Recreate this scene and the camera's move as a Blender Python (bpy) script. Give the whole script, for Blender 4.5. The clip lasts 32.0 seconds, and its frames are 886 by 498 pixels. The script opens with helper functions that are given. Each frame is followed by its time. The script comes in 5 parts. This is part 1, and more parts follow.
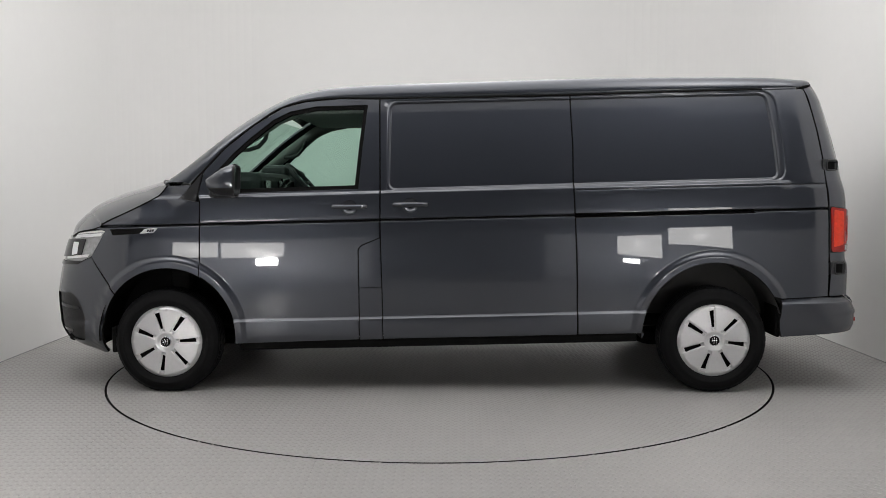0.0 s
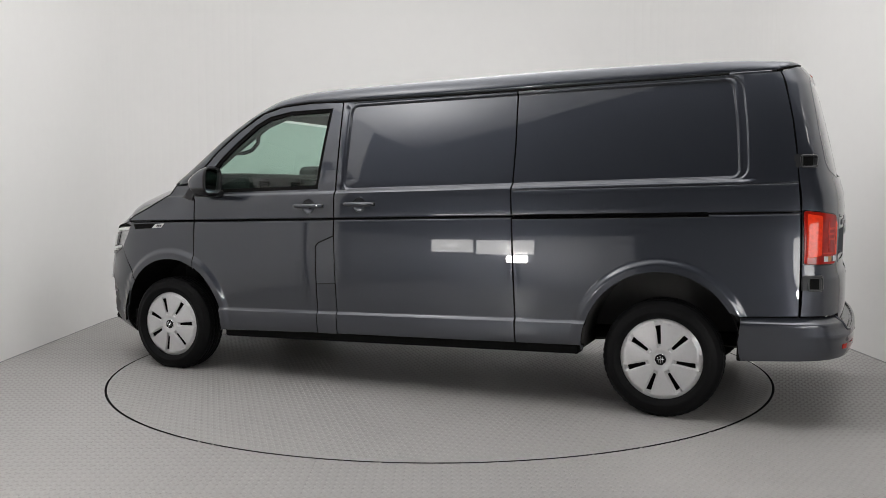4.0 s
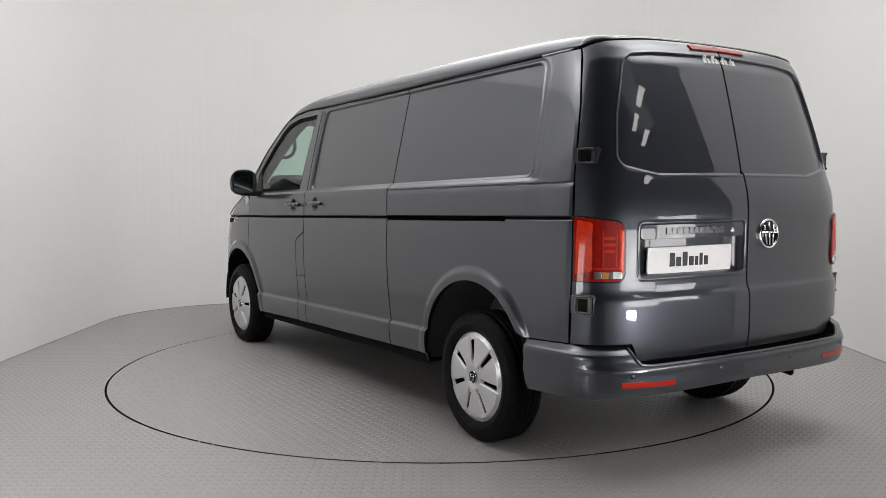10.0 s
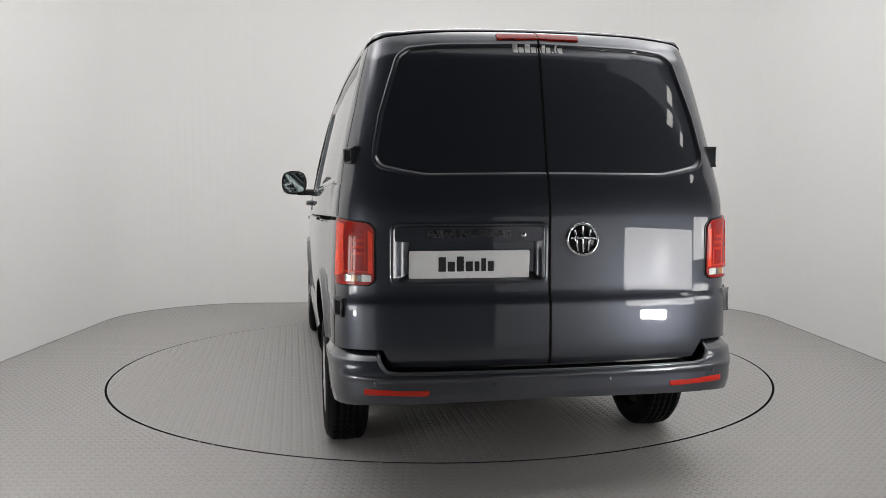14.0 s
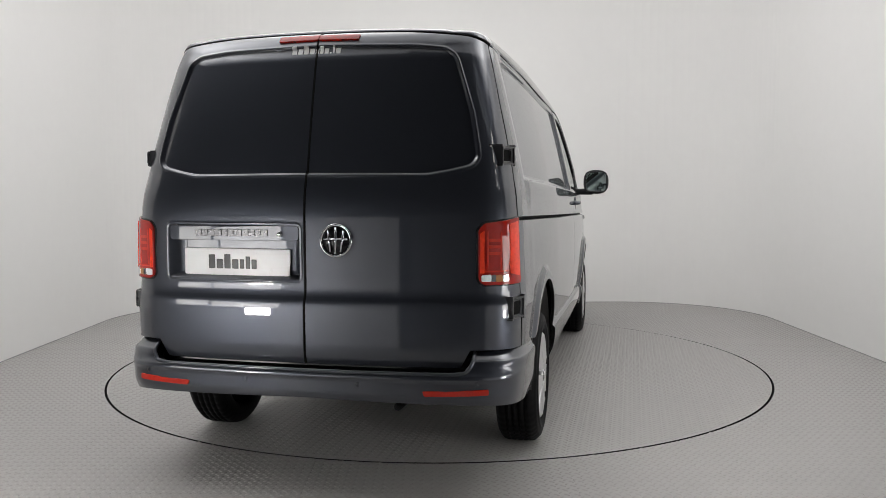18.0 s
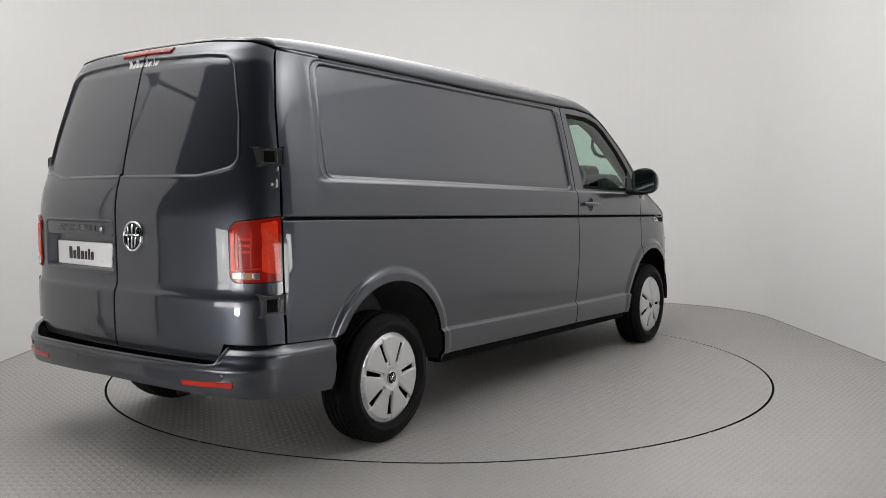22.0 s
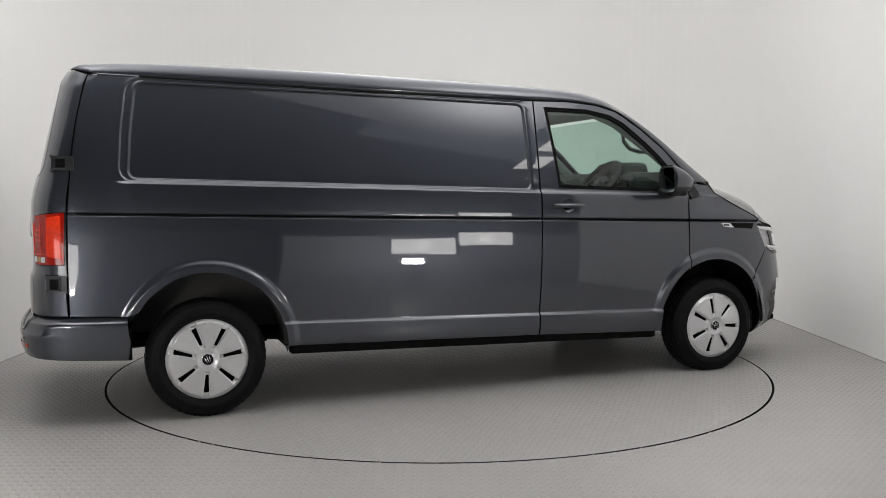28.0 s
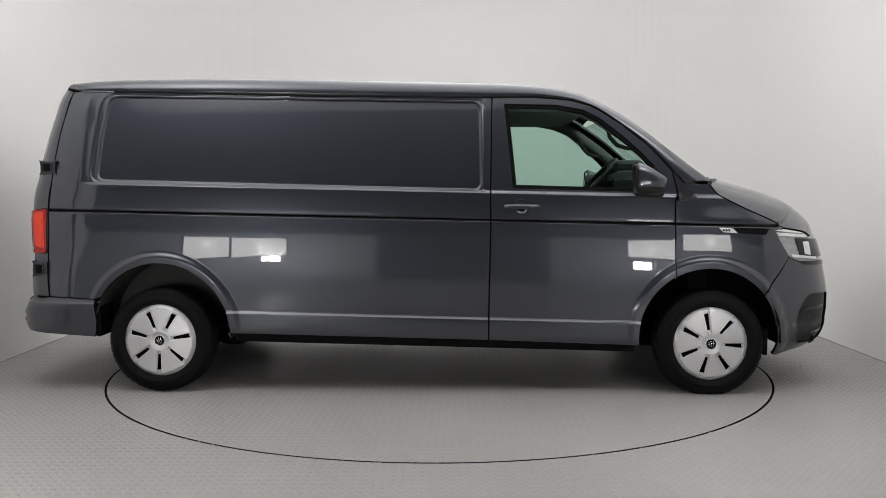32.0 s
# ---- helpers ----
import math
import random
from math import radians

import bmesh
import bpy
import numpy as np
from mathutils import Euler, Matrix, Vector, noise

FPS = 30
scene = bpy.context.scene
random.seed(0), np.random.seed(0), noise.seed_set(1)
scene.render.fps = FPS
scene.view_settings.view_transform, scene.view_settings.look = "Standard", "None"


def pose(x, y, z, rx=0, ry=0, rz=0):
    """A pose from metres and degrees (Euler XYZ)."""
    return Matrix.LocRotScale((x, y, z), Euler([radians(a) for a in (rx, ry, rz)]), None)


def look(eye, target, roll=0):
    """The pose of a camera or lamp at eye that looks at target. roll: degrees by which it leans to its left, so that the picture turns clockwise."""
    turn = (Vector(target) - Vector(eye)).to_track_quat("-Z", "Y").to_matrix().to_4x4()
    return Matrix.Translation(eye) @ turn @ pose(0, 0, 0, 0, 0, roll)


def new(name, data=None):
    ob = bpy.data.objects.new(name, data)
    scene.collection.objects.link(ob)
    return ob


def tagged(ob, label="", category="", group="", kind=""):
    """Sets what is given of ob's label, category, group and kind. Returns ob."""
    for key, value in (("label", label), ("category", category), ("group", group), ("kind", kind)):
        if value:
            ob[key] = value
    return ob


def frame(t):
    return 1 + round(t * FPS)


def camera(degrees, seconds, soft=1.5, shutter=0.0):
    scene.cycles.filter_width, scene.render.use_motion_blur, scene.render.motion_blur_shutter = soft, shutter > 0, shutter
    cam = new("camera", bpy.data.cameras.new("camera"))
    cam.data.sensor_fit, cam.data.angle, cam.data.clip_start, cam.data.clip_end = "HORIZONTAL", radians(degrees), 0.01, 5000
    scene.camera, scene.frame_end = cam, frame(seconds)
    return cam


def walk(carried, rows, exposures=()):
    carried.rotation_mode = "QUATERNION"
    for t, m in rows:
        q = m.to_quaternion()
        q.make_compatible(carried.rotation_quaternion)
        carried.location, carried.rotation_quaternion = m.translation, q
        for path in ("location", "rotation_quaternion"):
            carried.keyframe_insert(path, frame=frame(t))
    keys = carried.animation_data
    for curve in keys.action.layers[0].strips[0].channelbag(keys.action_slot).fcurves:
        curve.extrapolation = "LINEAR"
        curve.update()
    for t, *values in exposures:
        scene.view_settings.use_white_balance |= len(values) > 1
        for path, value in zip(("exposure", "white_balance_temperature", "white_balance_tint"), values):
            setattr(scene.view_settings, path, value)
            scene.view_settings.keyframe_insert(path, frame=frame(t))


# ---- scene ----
# The lens and the camera, which stands still on its tripod.
cam = camera(54.92, 32.0, soft=0.5)
EYE = pose(0, -6.126, 1.265, 90 - 4.03, 0.141, -0.238)
walk(cam, [(0, EYE), (32, EYE)])

# ---- light ----
world = bpy.data.worlds.new("hall_air")
scene.world = world
world.use_nodes = True
world.node_tree.nodes["Background"].inputs[0].default_value = (0.75, 0.78, 0.85, 1)
world.node_tree.nodes["Background"].inputs[1].default_value = 0.02


def area_lamp(name, eye, target, size_x, size_y, watts, colour=(1.0, 1.0, 1.0)):
    data = bpy.data.lights.new(name, "AREA")
    data.shape, data.size, data.size_y, data.energy, data.color = "RECTANGLE", size_x, size_y, watts, colour
    ob = new(name, data)
    ob.matrix_world = look(eye, target)
    return ob


# a weak fill lamp added in the dark hall; the studio is lit by its glowing ceiling and by the lamps beside the camera
area_lamp("hall_fill_lamp", (5.5, -5.2, 4.9), (5.5, -5.2, 0), 5.0, 1.0, 5, (0.92, 0.96, 1.0))

# ---- materials ----


def material(name, colour, rough=0.5, metal=0.0, coat=0.0, vary=0.12, scale=6.0, bump=0.0, bump_scale=200.0, spec=0.5,
             rough_vary=0.1, glow=0.0, transmit=0.0, alpha=1.0, ior=1.45):
    """A surface with two scales of uneven tone, uneven gloss and, where wanted, a fine relief."""
    m = bpy.data.materials.new(name)
    m.use_nodes = True
    nt = m.node_tree
    b = nt.nodes["Principled BSDF"]
    tc = nt.nodes.new("ShaderNodeTexCoord")

    def noise_at(s, detail):
        n = nt.nodes.new("ShaderNodeTexNoise")
        n.inputs["Scale"].default_value, n.inputs["Detail"].default_value = s, detail
        nt.links.new(tc.outputs["Object"], n.inputs["Vector"])
        return n
    big, fine = noise_at(scale, 3), noise_at(scale * 14, 4)
    add = nt.nodes.new("ShaderNodeMath")
    add.operation = "ADD"
    nt.links.new(big.outputs["Fac"], add.inputs[0])
    nt.links.new(fine.outputs["Fac"], add.inputs[1])
    ramp = nt.nodes.new("ShaderNodeMapRange")
    ramp.inputs["From Min"].default_value, ramp.inputs["From Max"].default_value = 0.6, 1.4
    ramp.inputs["To Min"].default_value, ramp.inputs["To Max"].default_value = 1 - vary, 1 + vary
    nt.links.new(add.outputs[0], ramp.inputs["Value"])
    mul = nt.nodes.new("ShaderNodeVectorMath")
    mul.operation = "SCALE"
    mul.inputs[0].default_value = colour
    nt.links.new(ramp.outputs[0], mul.inputs["Scale"])
    nt.links.new(mul.outputs["Vector"], b.inputs["Base Color"])
    rr = nt.nodes.new("ShaderNodeMapRange")
    rr.inputs["From Min"].default_value, rr.inputs["From Max"].default_value = 0.3, 0.7
    rr.inputs["To Min"].default_value, rr.inputs["To Max"].default_value = rough * (1 - rough_vary), rough * (1 + rough_vary)
    nt.links.new(big.outputs["Fac"], rr.inputs["Value"])
    nt.links.new(rr.outputs[0], b.inputs["Roughness"])
    b.inputs["Metallic"].default_value = metal
    b.inputs["Coat Weight"].default_value = coat
    b.inputs["Coat Roughness"].default_value = 0.02
    b.inputs["Specular IOR Level"].default_value = spec
    b.inputs["Transmission Weight"].default_value = transmit
    b.inputs["IOR"].default_value = ior
    if glow:
        b.inputs["Emission Color"].default_value = (*colour, 1)
        b.inputs["Emission Strength"].default_value = glow
    if bump:
        g = noise_at(bump_scale, 2)
        bp = nt.nodes.new("ShaderNodeBump")
        bp.inputs["Strength"].default_value, bp.inputs["Distance"].default_value = bump, 0.002
        nt.links.new(g.outputs["Fac"], bp.inputs["Height"])
        nt.links.new(bp.outputs[0], b.inputs["Normal"])
    return m


WALL = material("white_wall_paint", (0.80, 0.793, 0.782), 0.7, vary=0.012, scale=0.7, bump=0.05, bump_scale=90)
PLATE_FLOOR = material("grey_painted_tread_plate", (0.33, 0.321, 0.312), 0.36, vary=0.06, scale=1.3, bump=0.05, bump_scale=120)
HALL = material("grey_hall_render", (0.20, 0.21, 0.225), 0.8, vary=0.2, scale=0.6)
HALL_DARK = material("dark_hall_cladding", (0.04, 0.042, 0.05), 0.8, vary=0.2, scale=0.6)
JOINT = material("grey_joint_shade", (0.30, 0.30, 0.30), 0.7, vary=0.1, scale=3)
PALE = material("pale_hall_board", (0.54, 0.54, 0.55), 0.7, vary=0.04, scale=0.8)
HALL_ROOF = material("dark_hall_roof", (0.03, 0.031, 0.035), 0.8, vary=0.2, scale=0.6)
PAINT = material("dark_grey_metallic_paint", (0.0465, 0.0515, 0.065), 0.42, metal=0.85, coat=1.0, vary=0.03, scale=900, rough_vary=0.03)
PAINT.node_tree.nodes["Principled BSDF"].inputs["Coat IOR"].default_value = 1.66
BLACK_PLASTIC = material("black_plastic", (0.013, 0.013, 0.0145), 0.45, spec=0.35, vary=0.15, scale=40, bump=0.1, bump_scale=900)
HINGE = material("dark_hinge_lacquer", (0.022, 0.023, 0.026), 0.3, coat=0.2, vary=0.1, scale=30)
GLOSS_BLACK = material("gloss_black_plastic", (0.01, 0.01, 0.011), 0.12, vary=0.05, scale=30)
VOID = material("matt_black_and_gap_shade", (0.006, 0.006, 0.006), 0.9, spec=0.1, vary=0.3, scale=12)
LINER = material("grey_arch_liner", (0.045, 0.044, 0.043), 0.75, vary=0.25, scale=25, bump=0.3, bump_scale=400)
RUBBER = material("black_tyre_rubber", (0.006, 0.006, 0.0065), 0.55, vary=0.2, scale=35, bump=0.12, bump_scale=500, spec=0.11)
SILVER = material("silver_wheel_lacquer", (0.62, 0.62, 0.63), 0.32, metal=0.55, coat=0.3, vary=0.04, scale=60)
CHROME = material("chrome", (0.75, 0.76, 0.78), 0.08, metal=1.0, vary=0.03, scale=40)
DARK_CHROME = material("dark_chrome", (0.13, 0.13, 0.135), 0.28, metal=1.0, vary=0.1, scale=60)
# a faint glow is painted into the unlit red lamp lenses
RED_LENS = material("red_lamp_lens", (0.30, 0.008, 0.004), 0.05, coat=0.35, vary=0.25, scale=25, glow=0.02, spec=0.4)
REFLECTOR = material("red_reflector", (0.40, 0.016, 0.008), 0.15, coat=0.4, vary=0.15, scale=90)
BRIGHT_RED = material("bright_red_lamp_band", (0.78, 0.045, 0.014), 0.05, coat=0.35, vary=0.2, scale=60, glow=0.03, spec=0.3)
LAMP_BAR = material("mid_red_lamp_bar", (0.52, 0.022, 0.009), 0.06, coat=0.35, vary=0.2, scale=60, glow=0.03, spec=0.3)
CLEAR_LENS = material("clear_lamp_lens", (0.72, 0.72, 0.72), 0.1, coat=1.0, vary=0.2, scale=90)
LAMP_LENS = material("grey_headlamp_lens", (0.33, 0.33, 0.34), 0.08, coat=1.0, vary=0.3, scale=50)
WHITE_SIGN = material("white_plate_plastic", (0.78, 0.78, 0.79), 0.3, vary=0.02, scale=20)
DARK_PRINT = material("dark_print", (0.02, 0.02, 0.022), 0.4, vary=0.05, scale=20)
CABIN = material("dark_grey_cabin_plastic", (0.03, 0.03, 0.032), 0.6, vary=0.15, scale=30, bump=0.15, bump_scale=600)
HEADLINER = material("grey_headliner_cloth", (0.16, 0.16, 0.155), 0.9, vary=0.08, scale=40)
LIGHT_PANEL = material("glowing_light_panel", (1.0, 0.98, 0.95), 0.5, vary=0.02, scale=4, glow=4.8)
WARM_SPOT = material("glowing_diffuser", (1.0, 0.98, 0.95), 0.5, vary=0.02, scale=4, glow=5.5)
HOT_SPOT = material("glowing_diffuser_middle", (1.0, 0.98, 0.95), 0.5, vary=0.02, scale=4, glow=7.2)
ROOF_LIGHT = material("hall_roof_light", (1.0, 0.97, 0.92), 0.5, vary=0.02, scale=4, glow=4.5)
# the right-hand led, only set weaker than the left
LED_WEAK = material("weaker_led", (1.0, 0.98, 0.95), 0.5, vary=0.02, scale=4, glow=105.0)
LED_PANEL = material("bright_led", (1.0, 0.98, 0.95), 0.5, vary=0.02, scale=4, glow=165.0)


def glass_material(name, tint, mirror=0.1):
    """A thin tinted pane: a clear tinted view through, with a mirror on top by Fresnel."""
    m = bpy.data.materials.new(name)
    m.use_nodes = True
    nt = m.node_tree
    nt.nodes.clear()
    out = nt.nodes.new("ShaderNodeOutputMaterial")
    mix = nt.nodes.new("ShaderNodeMixShader")
    t = nt.nodes.new("ShaderNodeBsdfTransparent")
    t.inputs[0].default_value = (*tint, 1)
    g = nt.nodes.new("ShaderNodeBsdfGlossy")
    g.inputs["Roughness"].default_value = 0.01
    f = nt.nodes.new("ShaderNodeLayerWeight")
    f.inputs[0].default_value = 0.5
    p = nt.nodes.new("ShaderNodeMath")
    p.operation, p.inputs[1].default_value = "POWER", 4.5
    nt.links.new(f.outputs["Facing"], p.inputs[0])
    r = nt.nodes.new("ShaderNodeMapRange")
    r.inputs["To Min"].default_value, r.inputs["To Max"].default_value = 0.05, 1.0
    nt.links.new(p.outputs[0], r.inputs["Value"])
    nt.links.new(r.outputs[0], mix.inputs[0])
    nt.links.new(t.outputs[0], mix.inputs[1])
    nt.links.new(g.outputs[0], mix.inputs[2])
    nt.links.new(mix.outputs[0], out.inputs[0])
    return m


GLASS = glass_material("green_tinted_glass", (0.69, 0.85, 0.775))
MIRROR = material("mirror_glass", (0.50, 0.60, 0.57), 0.02, metal=1.0, vary=0.01, scale=20)
AMBER = material("amber_lens", (0.42, 0.17, 0.05), 0.1, coat=1.0, vary=0.1, scale=60)
BADGE = material("pale_silver_badge", (0.70, 0.70, 0.71), 0.25, metal=0.3, vary=0.05, scale=60)


def ceiling_glow_material():
    """Ceiling light painted on as glow: brighter in the middle than at its edges."""
    m = bpy.data.materials.new("painted_ceiling_glow")
    m.use_nodes = True
    nt = m.node_tree
    b = nt.nodes["Principled BSDF"]
    b.inputs["Base Color"].default_value = (0.8, 0.8, 0.79, 1)
    b.inputs["Roughness"].default_value = 0.8
    tc = nt.nodes.new("ShaderNodeTexCoord")

    def joined(kind, a, c):
        n = nt.nodes.new("ShaderNodeMath")
        n.operation = kind
        for k, v in enumerate((a, c)):
            if isinstance(v, float):
                n.inputs[k].default_value = v
            else:
                nt.links.new(v, n.inputs[k])
        return n.outputs[0]

    def glow_round(x, y, radius, peak):
        mp = nt.nodes.new("ShaderNodeMapping")
        mp.inputs["Location"].default_value = (-x / radius, -y / radius, 0)
        mp.inputs["Scale"].default_value = (1 / radius,) * 3
        gr = nt.nodes.new("ShaderNodeTexGradient")
        gr.gradient_type = "QUADRATIC_SPHERE"
        nt.links.new(tc.outputs["Object"], mp.inputs["Vector"])
        nt.links.new(mp.outputs["Vector"], gr.inputs["Vector"])
        return joined("MULTIPLY", gr.outputs["Fac"], peak)
    total = joined("ADD", glow_round(0, 0, 3.33, CEILING_MIDDLE), CEILING_EDGE)
    # bright spots painted near the two front corners
    for x in (2.25, -2.25):
        total = joined("ADD", total, glow_round(x, -2.15, 1.6, CEILING_CORNER))
    # the painted glow fades out towards the ceiling's front edge
    xyz = nt.nodes.new("ShaderNodeSeparateXYZ")
    nt.links.new(tc.outputs["Object"], xyz.inputs[0])
    front_fade = nt.nodes.new("ShaderNodeMapRange")
    front_fade.interpolation_type = "SMOOTHSTEP"
    for key, v in (("From Min", -3.30), ("From Max", -2.55), ("To Min", 0.25), ("To Max", 1.0)):
        front_fade.inputs[key].default_value = v
    nt.links.new(xyz.outputs["Y"], front_fade.inputs["Value"])
    nt.links.new(joined("MULTIPLY", total, front_fade.outputs[0]), b.inputs["Emission Strength"])
    b.inputs["Emission Color"].default_value = (1.0, 0.99, 0.985, 1)
    return m


CEILING_EDGE, CEILING_MIDDLE, CEILING_CORNER = 0.82, 3.3, 6.0
CEILING_GLOW = ceiling_glow_material()

# ---- mesh helpers ----


def mesh_from(name, verts, faces, mat, smooth=False, normals=None):
    me = bpy.data.meshes.new(name)
    me.from_pydata([tuple(v) for v in verts], [], faces)
    me.materials.append(mat)
    if smooth:
        me.polygons.foreach_set("use_smooth", [True] * len(me.polygons))
    if normals is not None:
        me.normals_split_custom_set_from_vertices([tuple(n) for n in normals])
    me.update()
    return me


def part(name, me, parent=None, label=""):
    """Links a mesh (or a bmesh with a material) as one object under its thing or part."""
    ob = new(name, me)
    if parent is not None:
        ob.parent = parent
    if label:
        ob["label"] = label
    return ob


def from_bm(name, bm, mat, smooth=False):
    me = bpy.data.meshes.new(name)
    bmesh.ops.recalc_face_normals(bm, faces=bm.faces)
    bm.to_mesh(me)
    bm.free()
    me.materials.append(mat)
    if smooth:
        me.polygons.foreach_set("use_smooth", [True] * len(me.polygons))
    return me


def box_mesh(name, lo, hi, mat, bevel=0.0, segments=2):
    bm = bmesh.new()
    bmesh.ops.create_cube(bm, size=1)
    for v in bm.verts:
        v.co = Vector([lo[i] + (v.co[i] + 0.5) * (hi[i] - lo[i]) for i in range(3)])
    if bevel:
        bmesh.ops.bevel(bm, geom=bm.edges[:], offset=bevel, segments=segments, affect="EDGES", profile=0.5)
    return from_bm(name, bm, mat)


def lathe(name, profile, mat, centre, steps=64, axis="y", smooth=True, notch=None):
    """Turns a profile of (radius, height along the axis) round that axis."""
    verts, faces = [], []
    n = len(profile)
    for i in range(steps):
        a = 2 * math.pi * i / steps
        for r, h in profile:
            if notch and r > notch[0] and i % 4 == 0:
                r -= notch[1]
            c, s = r * math.cos(a), r * math.sin(a)
            p = {"y": (c, h, s), "z": (c, s, h), "x": (h, c, s)}[axis]
            verts.append((p[0] + centre[0], p[1] + centre[1], p[2] + centre[2]))
    for i in range(steps):
        for j in range(n - 1):
            a, b = i * n + j, ((i + 1) % steps) * n + j
            faces.append((a, b, b + 1, a + 1))
    bm = bmesh.new()
    me = mesh_from(name, verts, faces, mat)
    bm.from_mesh(me)
    bpy.data.meshes.remove(me)
    bmesh.ops.remove_doubles(bm, verts=bm.verts, dist=1e-5)
    return from_bm(name, bm, mat, smooth)


def tube(name, pts, radius, mat, sides=10, closed=False, squash=1.0):
    """A round bar along a line of points."""
    pts = [Vector(p) for p in pts]
    verts, faces = [], []
    n = len(pts)
    for i, p in enumerate(pts):
        a, b = pts[(i - 1) % n] if closed or i else p, pts[(i + 1) % n] if closed or i < n - 1 else p
        d = (b - a).normalized()
        u = d.cross(Vector((0, 0, 1)))
        u = u.normalized() if u.length > 0.1 else Vector((1, 0, 0))
        w = d.cross(u).normalized()
        for k in range(sides):
            t = 2 * math.pi * k / sides
            verts.append(p + u * math.cos(t) * radius + w * math.sin(t) * radius * squash)
    for i in range(n if closed else n - 1):
        for k in range(sides):
            a, b = i * sides, ((i + 1) % n) * sides
            faces.append((a + k, a + (k + 1) % sides, b + (k + 1) % sides, b + k))
    if not closed:
        faces += [tuple(range(sides)), tuple(range((n - 1) * sides, n * sides))]
    bm = bmesh.new()
    me = mesh_from(name, verts, faces, mat)
    bm.from_mesh(me)
    bpy.data.meshes.remove(me)
    return from_bm(name, bm, mat, True)


def resample(pts, step, closed=True):
    out = []
    n = len(pts)
    for i in range(n if closed else n - 1):
        a, b = np.array(pts[i], float), np.array(pts[(i + 1) % n], float)
        k = max(1, int(np.ceil(np.hypot(*(b - a)) / step)))
        out += [tuple(a + (b - a) * j / k) for j in range(k)]
    if not closed:
        out.append(tuple(pts[-1]))
    return out


def rounded(pts, radius, steps=5):
    """A polygon with its corners rounded; radius is one number or one for each corner."""
    out = []
    n = len(pts)
    for i in range(n):
        p = np.array(pts[i], float)
        a, b = np.array(pts[i - 1], float) - p, np.array(pts[(i + 1) % n], float) - p
        la, lb = np.hypot(*a), np.hypot(*b)
        r = radius[i] if isinstance(radius, (list, tuple)) else radius
        r = min(r, la * 0.49, lb * 0.49)
        if r < 1e-4:
            out.append(tuple(p))
            continue
        p0, p1 = p + a / la * r, p + b / lb * r
        for k in range(steps + 1):
            t = k / steps
            out.append(tuple((1 - t) ** 2 * p0 + 2 * t * (1 - t) * p + t * t * p1))
    return out


def shrink(pts, d):
    """The polygon moved inwards by d (outwards when negative)."""
    pts = np.array(pts, float)
    nxt, prv = np.roll(pts, -1, 0), np.roll(pts, 1, 0)
    area = np.sum(pts[:, 0] * nxt[:, 1] - nxt[:, 0] * pts[:, 1])
    sign = 1 if area > 0 else -1

    def normal(e):
        ln = np.maximum(np.hypot(e[:, 0], e[:, 1]), 1e-9)
        return np.stack([-e[:, 1], e[:, 0]], 1) / ln[:, None] * sign
    na, nb = normal(pts - prv), normal(nxt - pts)
    m = na + nb
    m /= np.maximum(np.hypot(m[:, 0], m[:, 1]), 1e-9)[:, None]
    k = np.clip(np.sum(m * na, 1), 0.4, 1)
    return [tuple(p) for p in pts + m * (d / k)[:, None]]


def inside(pts, poly):
    pts, poly = np.asarray(pts, float), np.asarray(poly, float)
    res = np.zeros(len(pts), bool)
    x, y = pts[:, 0], pts[:, 1]
    for a, b in zip(poly, np.roll(poly, -1, 0)):
        if a[1] == b[1]:
            continue
        c = (a[1] > y) != (b[1] > y)
        res ^= c & (x < (b[0] - a[0]) * (y - a[1]) / (b[1] - a[1]) + a[0])
    return res


def distance_to(pts, poly, closed=True):
    """The distance of each point from a line of points."""
    pts, poly = np.asarray(pts, float), np.asarray(poly, float)
    best = np.full(len(pts), 1e9)
    ends = np.roll(poly, -1, 0) if closed else poly[1:]
    for a, b in zip(poly, ends):
        e = b - a
        L = e @ e
        t = np.clip(((pts - a) @ e) / L, 0, 1) if L > 0 else np.zeros(len(pts))
        d = pts - a - t[:, None] * e
        best = np.minimum(best, np.hypot(d[:, 0], d[:, 1]))
    return best


